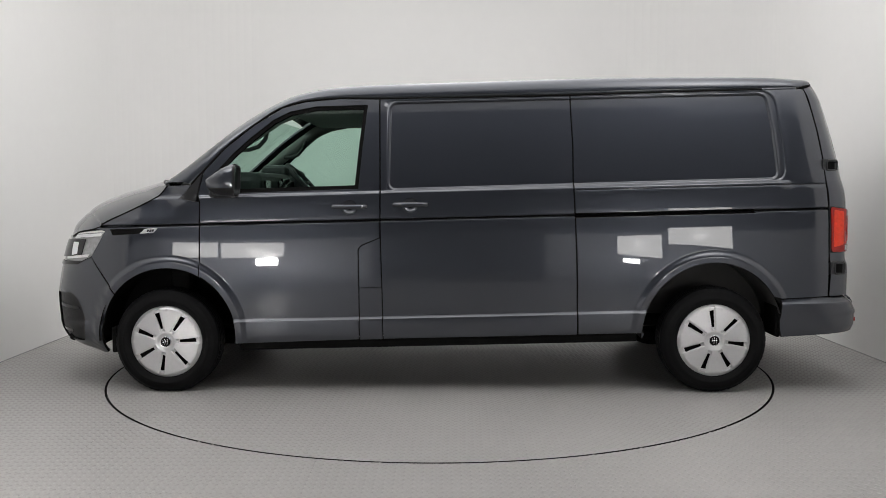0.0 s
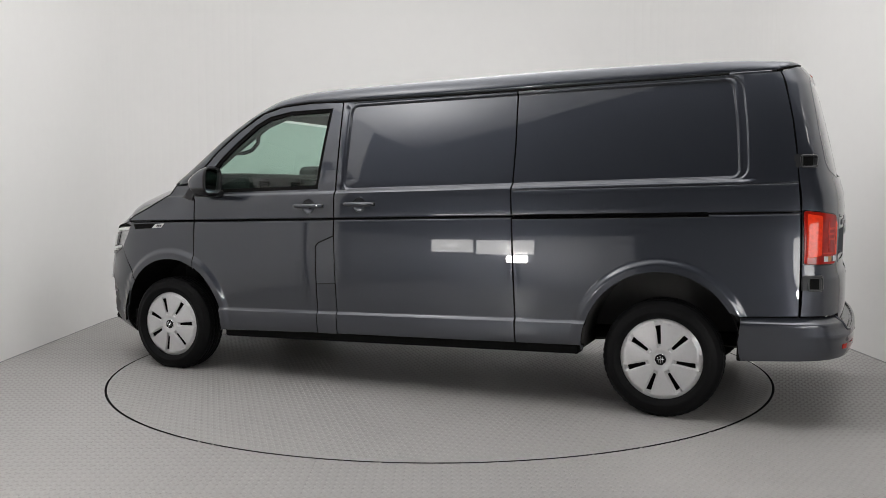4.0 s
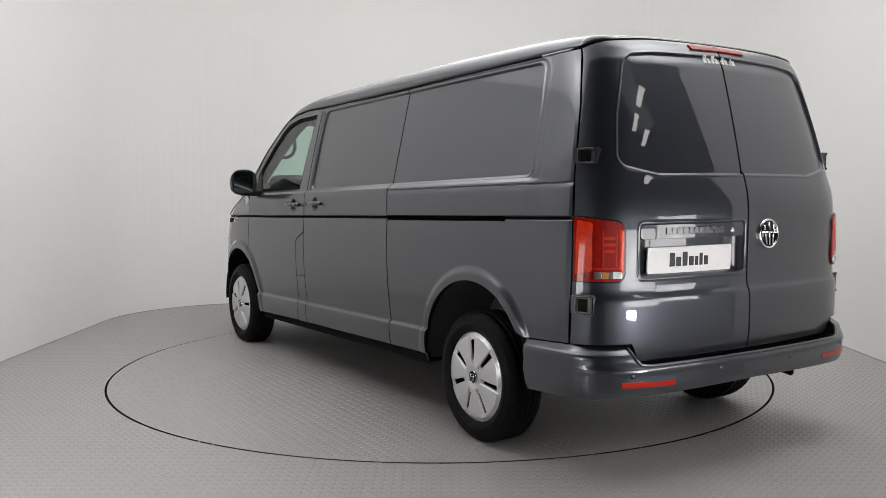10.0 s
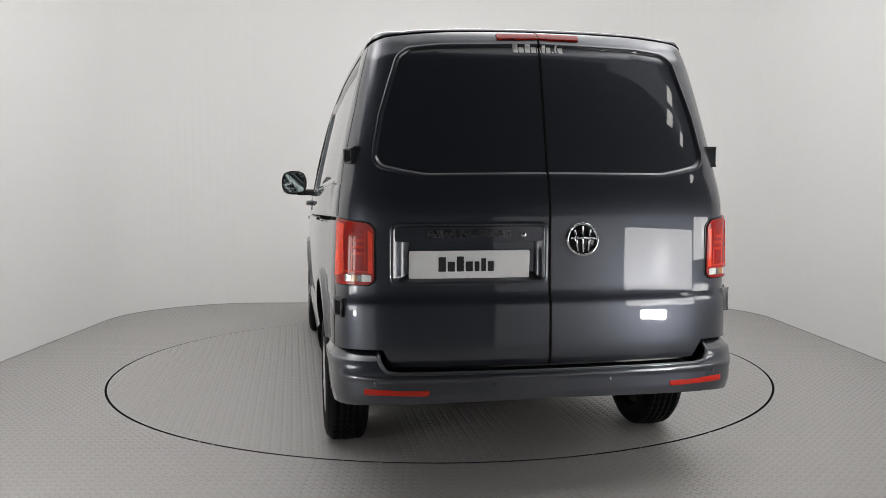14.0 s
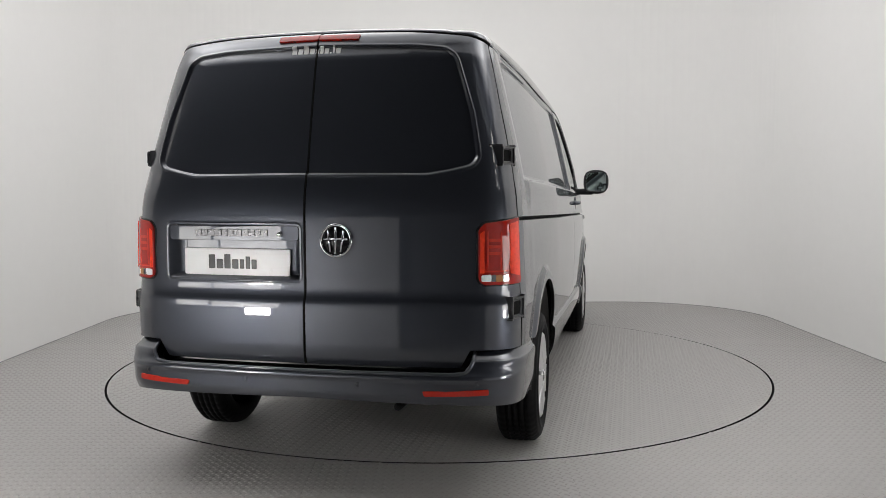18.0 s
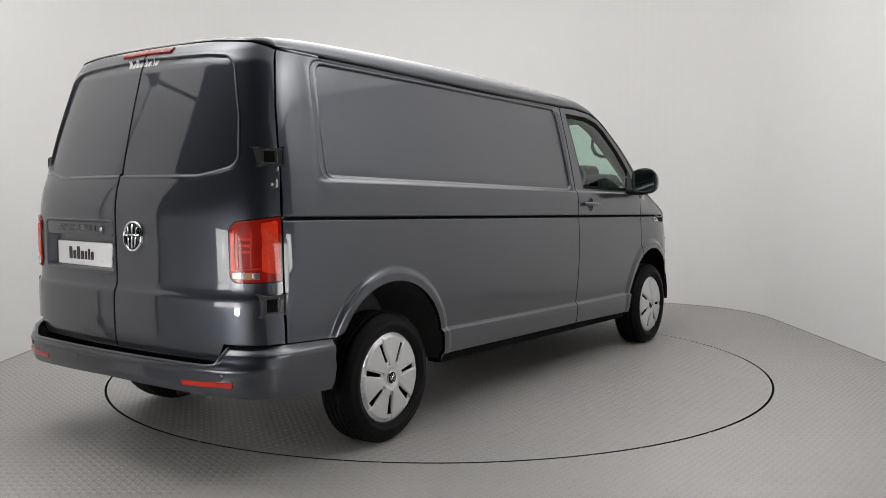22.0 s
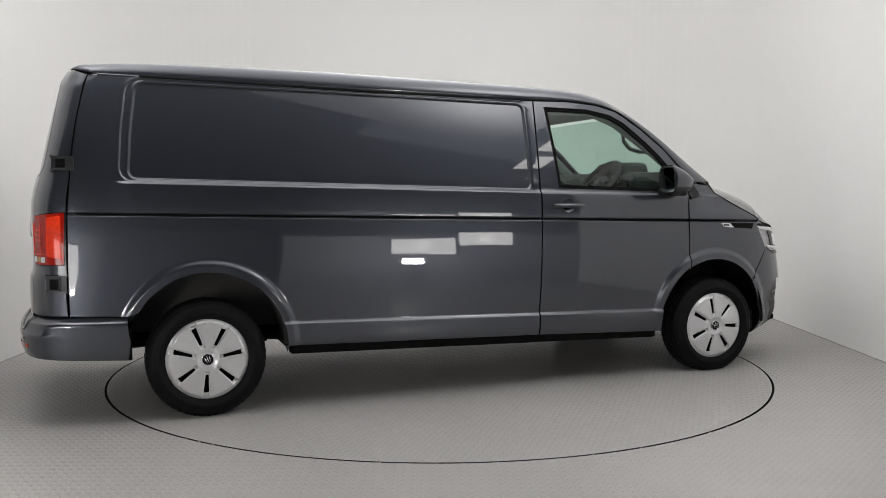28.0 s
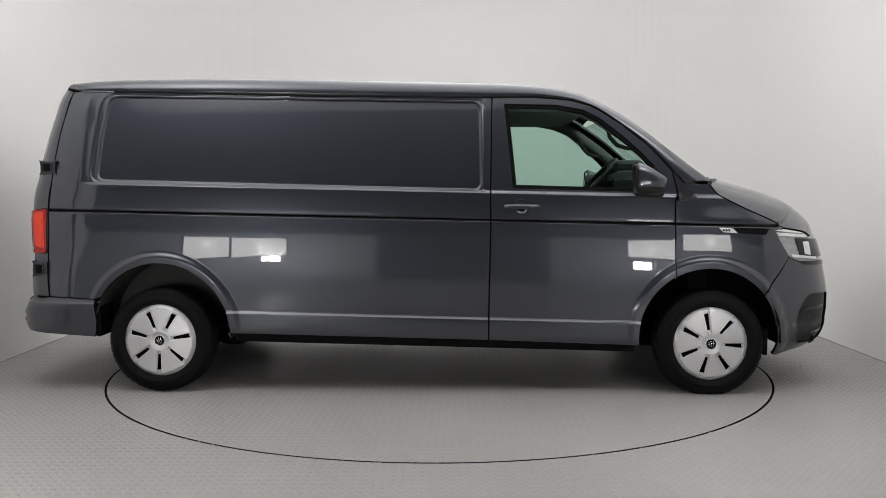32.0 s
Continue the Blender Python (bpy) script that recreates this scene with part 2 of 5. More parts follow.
def patch(name, outline, surf, mat, holes=(), loops=(), lines=(), step=0.035, edge=0.02, flange=0.018, flip=False, warp=None):
    """A piece of sheet cut out of a curved surface. surf maps an array of (u, v) to places; outline, holes and the
    extra lines are polygons in (u, v). The sheet's edges turn inwards by flange."""
    from mathutils.geometry import delaunay_2d_cdt
    polys = [resample(outline, edge)] + [resample(h, edge) for h in holes]
    pts, cons = [], []
    for q in polys + [resample(h, edge) for h in loops]:
        k = len(pts)
        pts += q
        cons += [(k + i, k + (i + 1) % len(q)) for i in range(len(q))]
    for q in lines:
        q = resample(q, edge * 1.5, closed=False)
        k = len(pts)
        pts += q
        cons += [(k + i, k + i + 1) for i in range(len(q) - 1)]
    o = np.array(outline)
    gx = np.arange(o[:, 0].min() + step * 0.5, o[:, 0].max(), step)
    gy = np.arange(o[:, 1].min() + step * 0.5, o[:, 1].max(), step)
    grid = np.stack(np.meshgrid(gx, gy), -1).reshape(-1, 2)
    if len(grid):
        near = np.ones(len(grid), bool)
        allp = np.array(pts)
        for i in range(0, len(grid), 400):
            d = grid[i:i + 400, None] - allp[None]
            near[i:i + 400] = (d ** 2).sum(-1).min(1) > (0.45 * min(step, edge * 1.4)) ** 2
        ok = near & inside(grid, polys[0])
        for h in polys[1:]:
            ok &= ~inside(grid, h)
        pts = pts + [tuple(p) for p in grid[ok]]
    vs, _, fs, *_ = delaunay_2d_cdt([Vector(p) for p in pts], cons, [], 0, 1e-6)
    uv = np.array([tuple(v) for v in vs])
    tri = np.array([f for f in fs if len(f) == 3])
    mid = uv[tri].mean(1)
    keep = inside(mid, polys[0])
    for h in polys[1:]:
        keep &= ~inside(mid, h)
    a, b, c = uv[tri[:, 0]], uv[tri[:, 1]], uv[tri[:, 2]]
    area = (b[:, 0] - a[:, 0]) * (c[:, 1] - a[:, 1]) - (c[:, 0] - a[:, 0]) * (b[:, 1] - a[:, 1])
    tri = tri[keep & (np.abs(area) > 1e-10)]
    used = np.unique(tri)
    remap = -np.ones(len(uv), int)
    remap[used] = np.arange(len(used))
    uv, tri = uv[used], remap[tri]
    P = surf(uv)
    e = 4e-4
    du, dv = surf(uv + [e, 0]) - surf(uv - [e, 0]), surf(uv + [0, e]) - surf(uv - [0, e])
    N = np.cross(du, dv)
    N /= np.maximum(np.linalg.norm(N, axis=1), 1e-12)[:, None]
    if flip:
        N = -N
    f0 = P[tri]
    fn = np.cross(f0[:, 1] - f0[:, 0], f0[:, 2] - f0[:, 0])
    bad = (fn * N[tri[:, 0]]).sum(1) < 0
    tri[bad] = tri[bad][:, ::-1]
    faces = [tuple(int(i) for i in t) for t in tri]
    if flange:
        seen = {}
        for t in faces:
            for i in range(3):
                seen.setdefault((min(t[i], t[(i + 1) % 3]), max(t[i], t[(i + 1) % 3])), []).append((t[i], t[(i + 1) % 3]))
        rim = [v[0] for v in seen.values() if len(v) == 1]
        k = len(P)
        ids = sorted({i for ed in rim for i in ed})
        pos = {i: j for j, i in enumerate(ids)}
        m = len(ids)
        out = np.zeros((len(P), 3))
        for i, j in rim:
            ev = P[j] - P[i]
            q = np.cross(ev, N[i])
            out[i] += q
            out[j] += q
        out = out[ids]
        out /= np.maximum(np.linalg.norm(out, axis=1), 1e-12)[:, None]
        R, RN = P[ids], N[ids]
        lip = 0.0016
        rings = [R, R + out * lip * 0.7 - RN * lip * 0.5, R + out * lip - RN * lip * 1.8, R + out * lip - RN * flange]
        norms = [RN, RN * 0.6 + out * 0.8, out, out]
        P = np.concatenate([P] + rings)
        N = np.concatenate([N] + norms)
        for s in range(3):
            A, B = k + s * m, k + (s + 1) * m
            faces += [(A + pos[j], A + pos[i], B + pos[i], B + pos[j]) for i, j in rim]
    if warp is not None:
        P = warp(P)
    me = mesh_from(name, P, faces, mat, True, N)
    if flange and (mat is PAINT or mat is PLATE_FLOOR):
        # the turned-in edge is coloured black: shade painted into the gaps
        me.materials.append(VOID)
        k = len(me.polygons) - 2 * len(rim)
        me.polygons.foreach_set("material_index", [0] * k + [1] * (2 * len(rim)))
    return me


def pchip(xs, ys):
    """A smooth curve through points, with no overshoot."""
    xs, ys = np.array(xs, float), np.array(ys, float)
    h, d = np.diff(xs), np.diff(ys) / np.diff(xs)
    m = np.zeros(len(xs))
    for i in range(1, len(xs) - 1):
        if d[i - 1] * d[i] > 0:
            w1, w2 = 2 * h[i] + h[i - 1], h[i] + 2 * h[i - 1]
            m[i] = (w1 + w2) / (w1 / d[i - 1] + w2 / d[i])
    m[0], m[-1] = d[0], d[-1]

    def at(x):
        x = np.asarray(x, float)
        xc = np.clip(x, xs[0], xs[-1])
        i = np.clip(np.searchsorted(xs, xc, side="right") - 1, 0, len(xs) - 2)
        t = (xc - xs[i]) / h[i]
        y = (ys[i] * (1 + 2 * t) * (1 - t) ** 2 + h[i] * m[i] * t * (1 - t) ** 2 + ys[i + 1] * t * t * (3 - 2 * t)
             + h[i] * m[i + 1] * t * t * (t - 1))
        return y + (x - xc) * np.where(x < xs[0], m[0], m[-1])
    return at


# ---- the studio ----
LOW_TOP = 1.14
HALF, BACK, ROUND, TOP, MOUTH = 3.23, 3.32, 1.27, 3.50, -2.55


def wall_line():
    """The plan of the seamless wall: along one side, round the far corners and back."""
    pts = [(-HALF, MOUTH), (-HALF, BACK - ROUND)]
    for k in range(1, 25):
        a = math.pi - k / 24 * math.pi / 2
        pts.append((-HALF + ROUND + ROUND * math.cos(a), BACK - ROUND + ROUND * math.sin(a)))
    return pts + [(-x, y) for x, y in reversed(pts)]


def soft_panel(x0, y0, x1, y1, z0, z1):
    """A flat light panel in a grey frame on a stand, from one foot to the other in plan."""
    w = math.hypot(x1 - x0, y1 - y0)
    ob = part("soft_panel", box_mesh("soft_panel", (0, -0.03, z0), (w, 0, z1), LIGHT_PANEL, 0.004))
    ob.matrix_world = pose(x0, y0, 0, 0, 0, math.degrees(math.atan2(y1 - y0, x1 - x0)))
    for lo, hi in (((-0.015, -0.05, z0 - 0.015), (0, 0.008, z1 + 0.015)), ((w, -0.05, z0 - 0.015), (w + 0.015, 0.008, z1 + 0.015)),
                   ((0, -0.05, z0 - 0.015), (w, 0.008, z0)), ((0, -0.05, z1), (w, 0.008, z1 + 0.015))):
        part("frame", box_mesh("frame", lo, hi, HALL), ob)
    part("stand", box_mesh("stand", (w / 2 - 0.02, -0.08, 0.0), (w / 2 + 0.02, -0.05, z0 + 0.1), BLACK_PLASTIC, 0.004), ob, "black stand")
    for r, h, mat in ((0.10, 0.002, WARM_SPOT), (0.05, 0.004, HOT_SPOT)):
        part("bulb", lathe("bulb", [(0.0, h), (r, h), (r, 0.0)], mat, (w / 2, 0, (z0 + z1) / 2), 28, "y"), ob, "bright bulb behind the diffuser")
    tagged(ob, "flat bright soft light panel on a stand", "light panel", "studio lamps")


def light_stand(x, y, top, reach):
    """A tall stand on three legs with a boom arm that reaches forwards."""
    ob = part("light_stand", tube("light_stand", [(0, 0, 0.02), (0, 0, 0.4), (0, 0, 1.2)], 0.014, GLOSS_BLACK, 12))
    ob.location = (x, y, 0)
    part("pole", tube("pole", [(0, 0, 1.15), (0, 0, 1.8), (0, 0, top)], 0.011, GLOSS_BLACK, 12), ob, "slim black upper pole")
    for z in (0.42, 1.18):
        part("collar", lathe("collar", [(0.020, -0.03), (0.032, -0.026), (0.034, 0.0), (0.032, 0.026), (0.020, 0.03)], BLACK_PLASTIC, (0, 0, z), 16, "z"), ob, "black clamp collar")
    for k in range(3):
        a = radians(90 + 120 * k)
        c, d = math.cos(a), math.sin(a)
        leg = part("leg", tube("leg", [(0.02 * c, 0.02 * d, 0.42), (0.20 * c, 0.20 * d, 0.23), (0.42 * c * 0.8, 0.42 * d * 0.8, 0.014)], 0.008, GLOSS_BLACK, 8), ob, "black folding leg")
        part("rubber_foot", box_mesh("rubber_foot", (0.336 * c - 0.02, 0.336 * d - 0.02, 0.001), (0.336 * c + 0.02, 0.336 * d + 0.02, 0.026), RUBBER, 0.006), leg)
        part("brace", tube("brace", [(0.0, 0.0, 0.10), (0.09 * c, 0.09 * d, 0.16), (0.19 * c, 0.19 * d, 0.24)], 0.006, GLOSS_BLACK, 6), ob)
    part("boom_arm", tube("boom_arm", [(0, 0.25, top - 0.02), (0, -0.3, top), (0, -reach, top + 0.05)], 0.018, GLOSS_BLACK, 10), ob, "black boom arm")
    part("boom_head", box_mesh("boom_head", (-0.035, -0.045, top - 0.06), (0.035, 0.045, top + 0.045), BLACK_PLASTIC, 0.012), ob, "black boom head")
    tagged(ob, "tall black light stand with a boom arm on three legs", "light stand", "studio lamps")


def build_studio():
    line = wall_line()
    inner = [(x, y) for x, y in line]
    n = len(line)
    outer = [(x * 1.04, y + 0.13 if y > 2 else y) for x, y in line]
    verts, faces = [], []
    for z in (0.0, TOP):
        verts += [(x, y, z) for x, y in inner] + [(x, y, z) for x, y in outer]
    for i in range(n - 1):
        faces += [(i, i + 1, 2 * n + i + 1, 2 * n + i), (n + i + 1, n + i, 3 * n + i, 3 * n + i + 1),
                  (2 * n + i, 2 * n + i + 1, 3 * n + i + 1, 3 * n + i)]
    faces += [(0, 2 * n, 3 * n, n), (n - 1, 2 * n - 1, 4 * n - 1, 3 * n - 1)]
    w = part("wall_studio", mesh_from("wall_studio", verts, faces, WALL))
    tagged(w, "seamless white painted studio wall with rounded corners", "wall", kind="structure")
    ob = part("ceiling_studio", box_mesh("ceiling_studio", (-3.36, -3.30, 0.0), (3.36, 3.40, 0.12), CEILING_GLOW))
    ob.location = (0, 0.0, TOP + 0.002)
    tagged(ob, "white studio ceiling with its light painted on as glow", "ceiling", kind="structure")
    # grey strip for the joint line, with its faint shade painted in
    V, F = [], []
    for k, (x, y) in enumerate(line):
        V += [(x * 0.9985, y - 0.004 if y > 2 else y, 0.0), (x * 0.9985, y - 0.004 if y > 2 else y, 0.006), (x, y, 0.006)]
        if k:
            F += [(3 * k - 3, 3 * k, 3 * k + 1, 3 * k - 2), (3 * k - 2, 3 * k + 1, 3 * k + 2, 3 * k - 1)]
    tagged(part("wall_joint_strip", mesh_from("wall_joint_strip", V, F, JOINT)), "thin grey strip for the faintly shaded joint between wall and floor", "joint", kind="structure")
    # the hall round the studio, which only shows in the paint
    for name, lo, hi in (("wall_hall_near", (-11, -7.8, 0), (11, -7.62, 5.0)), ("wall_hall_far", (-11, 6, 0), (11, 6.2, 5.0)),
                         ("wall_hall_west", (-11.2, -7.8, 0), (-11, 6.2, 5.0)), ("wall_hall_east", (11, -7.8, 0), (11.2, 6.2, 5.0))):
        tagged(part(name, box_mesh(name, lo, hi, HALL_DARK)), "plain hall wall round the white studio", "wall", kind="structure")
    tagged(part("ceiling", box_mesh("ceiling", (-11, -7.62, 5.0), (11, 6, 5.1), HALL_ROOF)), "dark hall roof high over the studio", "ceiling",
           kind="structure")
    tagged(part("ground", box_mesh("ground", (-11.2, -7.8, -0.3), (11.2, 6.2, -0.12), HALL)), "grey concrete hall floor", "floor",
           kind="structure")
    for foot in ((-2.66, -3.33, -2.27, -3.56, 0.68, 1.02), (-2.25, -3.58, -1.70, -3.86, 0.66, 1.01), (1.57, -3.53, 1.88, -2.94, 0.70, 1.04), (1.94, -2.96, 2.44, -2.74, 0.86, 1.13)):
        soft_panel(*foot)
    light_stand(-2.98, -1.98, 2.53, 1.3)
    # unseen boards added for the pale low zone mirrored in the van's sides
    for sg in (1, -1):
        plan = ((0.95, -4.74), (4.3, -4.40), (3.50, -2.62), (3.56, -2.60), (4.37, -4.45), (0.95, -4.80))
        V = [(sg * x, y, z) for z in (-0.11, LOW_TOP) for x, y in plan]
        F = [(k, (k + 1) % 6, 6 + (k + 1) % 6, 6 + k) for k in range(6)] + [(6, 7, 10, 11), (7, 8, 9, 10), (5, 4, 1, 0), (4, 3, 2, 1)]
        bm = bmesh.new()
        bm.from_mesh(mesh_from("low_screen", V, F, PALE))
        tagged(part("low_screen", from_bm("low_screen", bm, PALE)), "unseen low pale board added beside the camera", "screen", "low screens")
    # unseen board added so the gap between the screens mirrors less darkly
    tagged(part("added_board_behind_camera", box_mesh("added_board_behind_camera", (-1.5, -6.90, -0.12), (1.5, -6.84, 1.36), HALL, 0.004)), "unseen low grey board added to fill the mirrored gap behind the camera", "wall", kind="structure")
    for x0, y0, turn in ((-1.94, -3.70, -27), (1.60, -3.40, 60)):
        led = part("led_lamp", box_mesh("led_lamp", (0, -0.03, 0.555), (0.21, 0, 0.645), LED_PANEL if x0 < 0 else LED_WEAK, 0.004))
        led.matrix_world = pose(x0, y0, 0, 0, 0, turn)
        part("stand", box_mesh("stand", (0.085, -0.06, 0.0), (0.125, -0.032, 0.60), BLACK_PLASTIC, 0.004), led, "black stand")
        # unseen flap added to cut the lamp's spill on the floor
        part("flap", box_mesh("flap", (-0.015, -0.03, 0.544), (0.225, 0.055, 0.550), BLACK_PLASTIC, 0.002), led, "unseen black flap added to keep light off the floor")
        tagged(led, "small bright led lamp on a stand", "lamp", "studio lamps")
    for (xa, ya), (xb, yb), w2 in (((6.25, -4.5), (6.50, -5.15), 0.26), ((6.62, -5.42), (6.90, -6.10), 0.26), ((8.05, -5.3), (8.40, -6.05), 0.22)):
        d = Vector((xb - xa, yb - ya, 0)).normalized()
        nrm = Vector((-d.y, d.x, 0)) * w2
        V = [(p.x, p.y, 4.99) for p in (Vector((xa, ya, 0)) - nrm, Vector((xb, yb, 0)) - nrm, Vector((xb, yb, 0)) + nrm, Vector((xa, ya, 0)) + nrm)]
        ob = part("roof_light", mesh_from("roof_light", V, [(0, 1, 2, 3)], ROOF_LIGHT))
        tagged(ob, "bright roof light in the hall roof", "roof light", kind="structure")


DISC = 2.262
build_studio()

# ---- the van's surface ----
# Van space: x ahead from the middle of the wheelbase, y to its left, z up. The body sits nose down by RAKE.
RAKE = 0.0235
N_REAR, X_REAR, N_NOSE, X_NOSE = 8.0, -2.0, 3.2, 1.55
BOW = 0.08
FIELD_Z = [1.29 + 0.055 * k for k in range(11)]
SIDE = pchip([0.20, 0.30, 0.335, 0.36, 0.44, 0.466, 0.478, 0.488, 0.505, 0.60, 0.70, 0.80, 0.90, 1.00, 1.06, 1.12, 1.20, 1.242, 1.248, 1.262, 1.270] + FIELD_Z,
             [0.86, 0.888, 0.903, 0.913, 0.9205, 0.920, 0.910, 0.9045, 0.9065, 0.9165, 0.9235, 0.9262, 0.9256, 0.9218, 0.9180, 0.9165, 0.9130, 0.9075, 0.904, 0.8885, 0.8862]
             + [0.8840 - 0.208 * (z - 1.29) - 0.058 * (z - 1.29) ** 2 for z in FIELD_Z])
# behind the window field and round the rear corners the side has no step
CORNER = pchip([0.20, 0.30, 0.36, 0.44, 0.55, 0.60, 0.70, 0.80, 0.90, 1.00, 1.06, 1.12, 1.16, 1.20, 1.24, 1.28, 1.34, 1.45, 1.56, 1.67, 1.78, 1.84],
               [0.86, 0.888, 0.906, 0.912, 0.9125, 0.9165, 0.9225, 0.9250, 0.9242, 0.9205, 0.9175, 0.9135, 0.9100, 0.9050, 0.8980, 0.8920, 0.8805, 0.8570, 0.8310, 0.8035, 0.7735, 0.7553])
WINDOW_Z = [1.27 + 0.05 * k for k in range(11)]
TAIL = pchip([0.30, 0.40, 0.46, 0.55, 0.65, 0.70, 0.724, 0.735, 0.744, 0.755, 0.775, 0.80, 0.90, 1.00, 1.08, 1.13, 1.18, 1.225] + WINDOW_Z + [1.80, 1.835, 1.865, 1.885, 1.905],
             [-2.58, -2.60, -2.618, -2.632, -2.6330, -2.6320, -2.6295, -2.6268, -2.6225, -2.6178, -2.6140, -2.6128, -2.6135, -2.6148, -2.6150, -2.6125, -2.6055, -2.5945]
             + [-2.581 + 0.205 * (z - 1.27) + 0.075 * (z - 1.27) ** 2 for z in WINDOW_Z] + [-2.444, -2.426, -2.401, -2.366, -2.29])
NOSE = pchip([0.24, 0.27, 0.32, 0.375, 0.45, 0.56, 0.64, 0.715, 0.83, 0.94, 1.04, 1.10],
             [2.20, 2.36, 2.50, 2.57, 2.60, 2.612, 2.612, 2.60, 2.575, 2.545, 2.51, 2.50])
ARCHES = ((1.693, 0.386), (-1.683, 0.335))
ARCH_R = 0.425


def power(q, n):
    return np.clip(1 - np.clip(np.abs(q), 0, 1) ** n, 1e-9, 1) ** (1 / n)


def smooth(e0, e1, x):
    t = np.clip((x - e0) / (e1 - e0), 0, 1)
    return t * t * (3 - 2 * t)


RECESS = {}


def half_width(x, z, side):
    """How far the body's side stands from the middle plane."""
    rear = 1 - smooth(-2.19, -2.07, x)
    w = SIDE(z) * (1 - rear) + CORNER(z) * rear - 0.010 * np.clip((x + 0.1) / 1.9, -1, 1) ** 2
    w = w - 0.05 * smooth(1.42, 1.75, x) * (1 - np.exp(-(np.clip(z - 1.07, 0, 1) / 0.105) ** 2))
    v = w
    for _ in range(6):
        v = w * power((X_REAR - np.minimum(x - BOW * v * v, X_REAR)) / (X_REAR - TAIL(z)), N_REAR)
    w = v * (1 - draw_in(x, z))
    w = w * power((np.maximum(x, X_NOSE) - X_NOSE) / (NOSE(z) - X_NOSE), N_NOSE)
    for ax, az in ARCHES:
        r = np.hypot(x - ax, (z - az) * 0.985)
        lift = 0.019 * (1 - smooth(ARCH_R + 0.036, ARCH_R + 0.080, r))
        fade = smooth(0.33, 0.60, z) * 0.65 + 0.35
        w = w + lift * fade * (r < ARCH_R + 0.2)
    # the pressed line along the side
    w = w - 0.034 * np.exp(-((z - 1.081) / 0.0052) ** 2)
    if side == "left":
        w = w - 0.009 * np.exp(-((z - 1.234) / 0.003) ** 2) * (x < -0.845)
    for poly, depth in RECESS.get(side, ()):
        uv = np.stack([x, z], -1).reshape(-1, 2)
        d = distance_to(uv, poly).reshape(np.shape(x))
        d = np.where(inside(uv, poly).reshape(np.shape(x)), d, -d)
        # a raised rounded rim, then a step down to the flat field
        w = w + 0.25 * depth * np.exp(-((d + 0.008) / 0.006) ** 2) - depth * smooth(-0.002, 0.007, d)
    return w


def draw_in(x, z):
    """The share by which the body narrows towards the tail above the waist."""
    return (0.034 * np.clip((-1.0 - x) / 1.4, 0, 1) ** 1.4 - 0.018 * (1 - smooth(-2.57, -2.40, x))) * smooth(0.35, 0.95, z)


def rake(P):
    P = P.copy()
    P[:, 2] -= RAKE * P[:, 0]
    return P


def on_side(sign, off=0.0):
    key = "left" if sign > 0 else "right"

    def f(uv):
        x, z = uv[:, 0], uv[:, 1]
        return np.stack([x, sign * (half_width(x, z, key) + off), z], 1)
    return f


def end_table(a, b, n):
    q = np.linspace(0, 0.985, 2500)
    f = np.unique(np.concatenate([np.arcsin(q ** (n / 2)), np.arccos(q ** (n / 2))]))
    x, y = a * np.cos(f) ** (2 / n), b * np.sin(f) ** (2 / n)
    s = np.concatenate([[0], np.cumsum(np.hypot(np.diff(x), np.diff(y)))])
    return s, f


TAIL_TABLE, NOSE_TABLE = end_table(0.6, 0.9, N_REAR), end_table(1.05, 0.9, N_NOSE)
TAIL_RECESS = []


def on_tail(off=0.0, shape=None):
    """The rear end: u runs along it from the middle to the left (negative: to the right)."""
    def f(uv):
        s, z = uv[:, 0], uv[:, 1]
        ang = np.interp(np.abs(s), *TAIL_TABLE)
        tail, wide = (TAIL(z), CORNER(z) - 0.010) if shape is None else shape(z)
        o = np.full(len(s), off)
        for poly, depth in TAIL_RECESS if shape is None else ():
            d = distance_to(uv, poly)
            d = np.where(inside(uv, poly), d, -d)
            o = o + 0.0022 * np.exp(-((d + 0.006) / 0.0045) ** 2) - depth * smooth(-0.001, 0.004, d)
        a, b = X_REAR - tail + o, wide + o
        y = b * np.sin(ang) ** (2 / N_REAR)
        x = X_REAR - a * np.cos(ang) ** (2 / N_REAR) + BOW * y * y
        if shape is None:
            y = y * (1 - draw_in(x, z))
        return np.stack([x, np.sign(s) * y, z], 1)
    return f


def tail_u(y, z):
    q = np.clip(abs(y) / (CORNER(z) - 0.010) / (1 - draw_in(-2.55, z)), 0, 0.99999)
    return float(np.sign(y) * np.interp(math.asin(q ** (N_REAR / 2)), TAIL_TABLE[1], TAIL_TABLE[0]))


def end_u(x, a, b):
    """Where along the rear end's plan, of depth a and half width b, the place x lies."""
    y = b
    for _ in range(12):
        q = min(max((X_REAR - x + BOW * y * y) / a, 0), 0.99999)
        y = b * (1 - q ** N_REAR) ** (1 / N_REAR)
    return float(np.interp(math.acos(q ** (N_REAR / 2)), TAIL_TABLE[1], TAIL_TABLE[0]))


def tail_ux(x, z):
    return end_u(x, X_REAR - float(TAIL(z)), float(CORNER(z)) - 0.010)


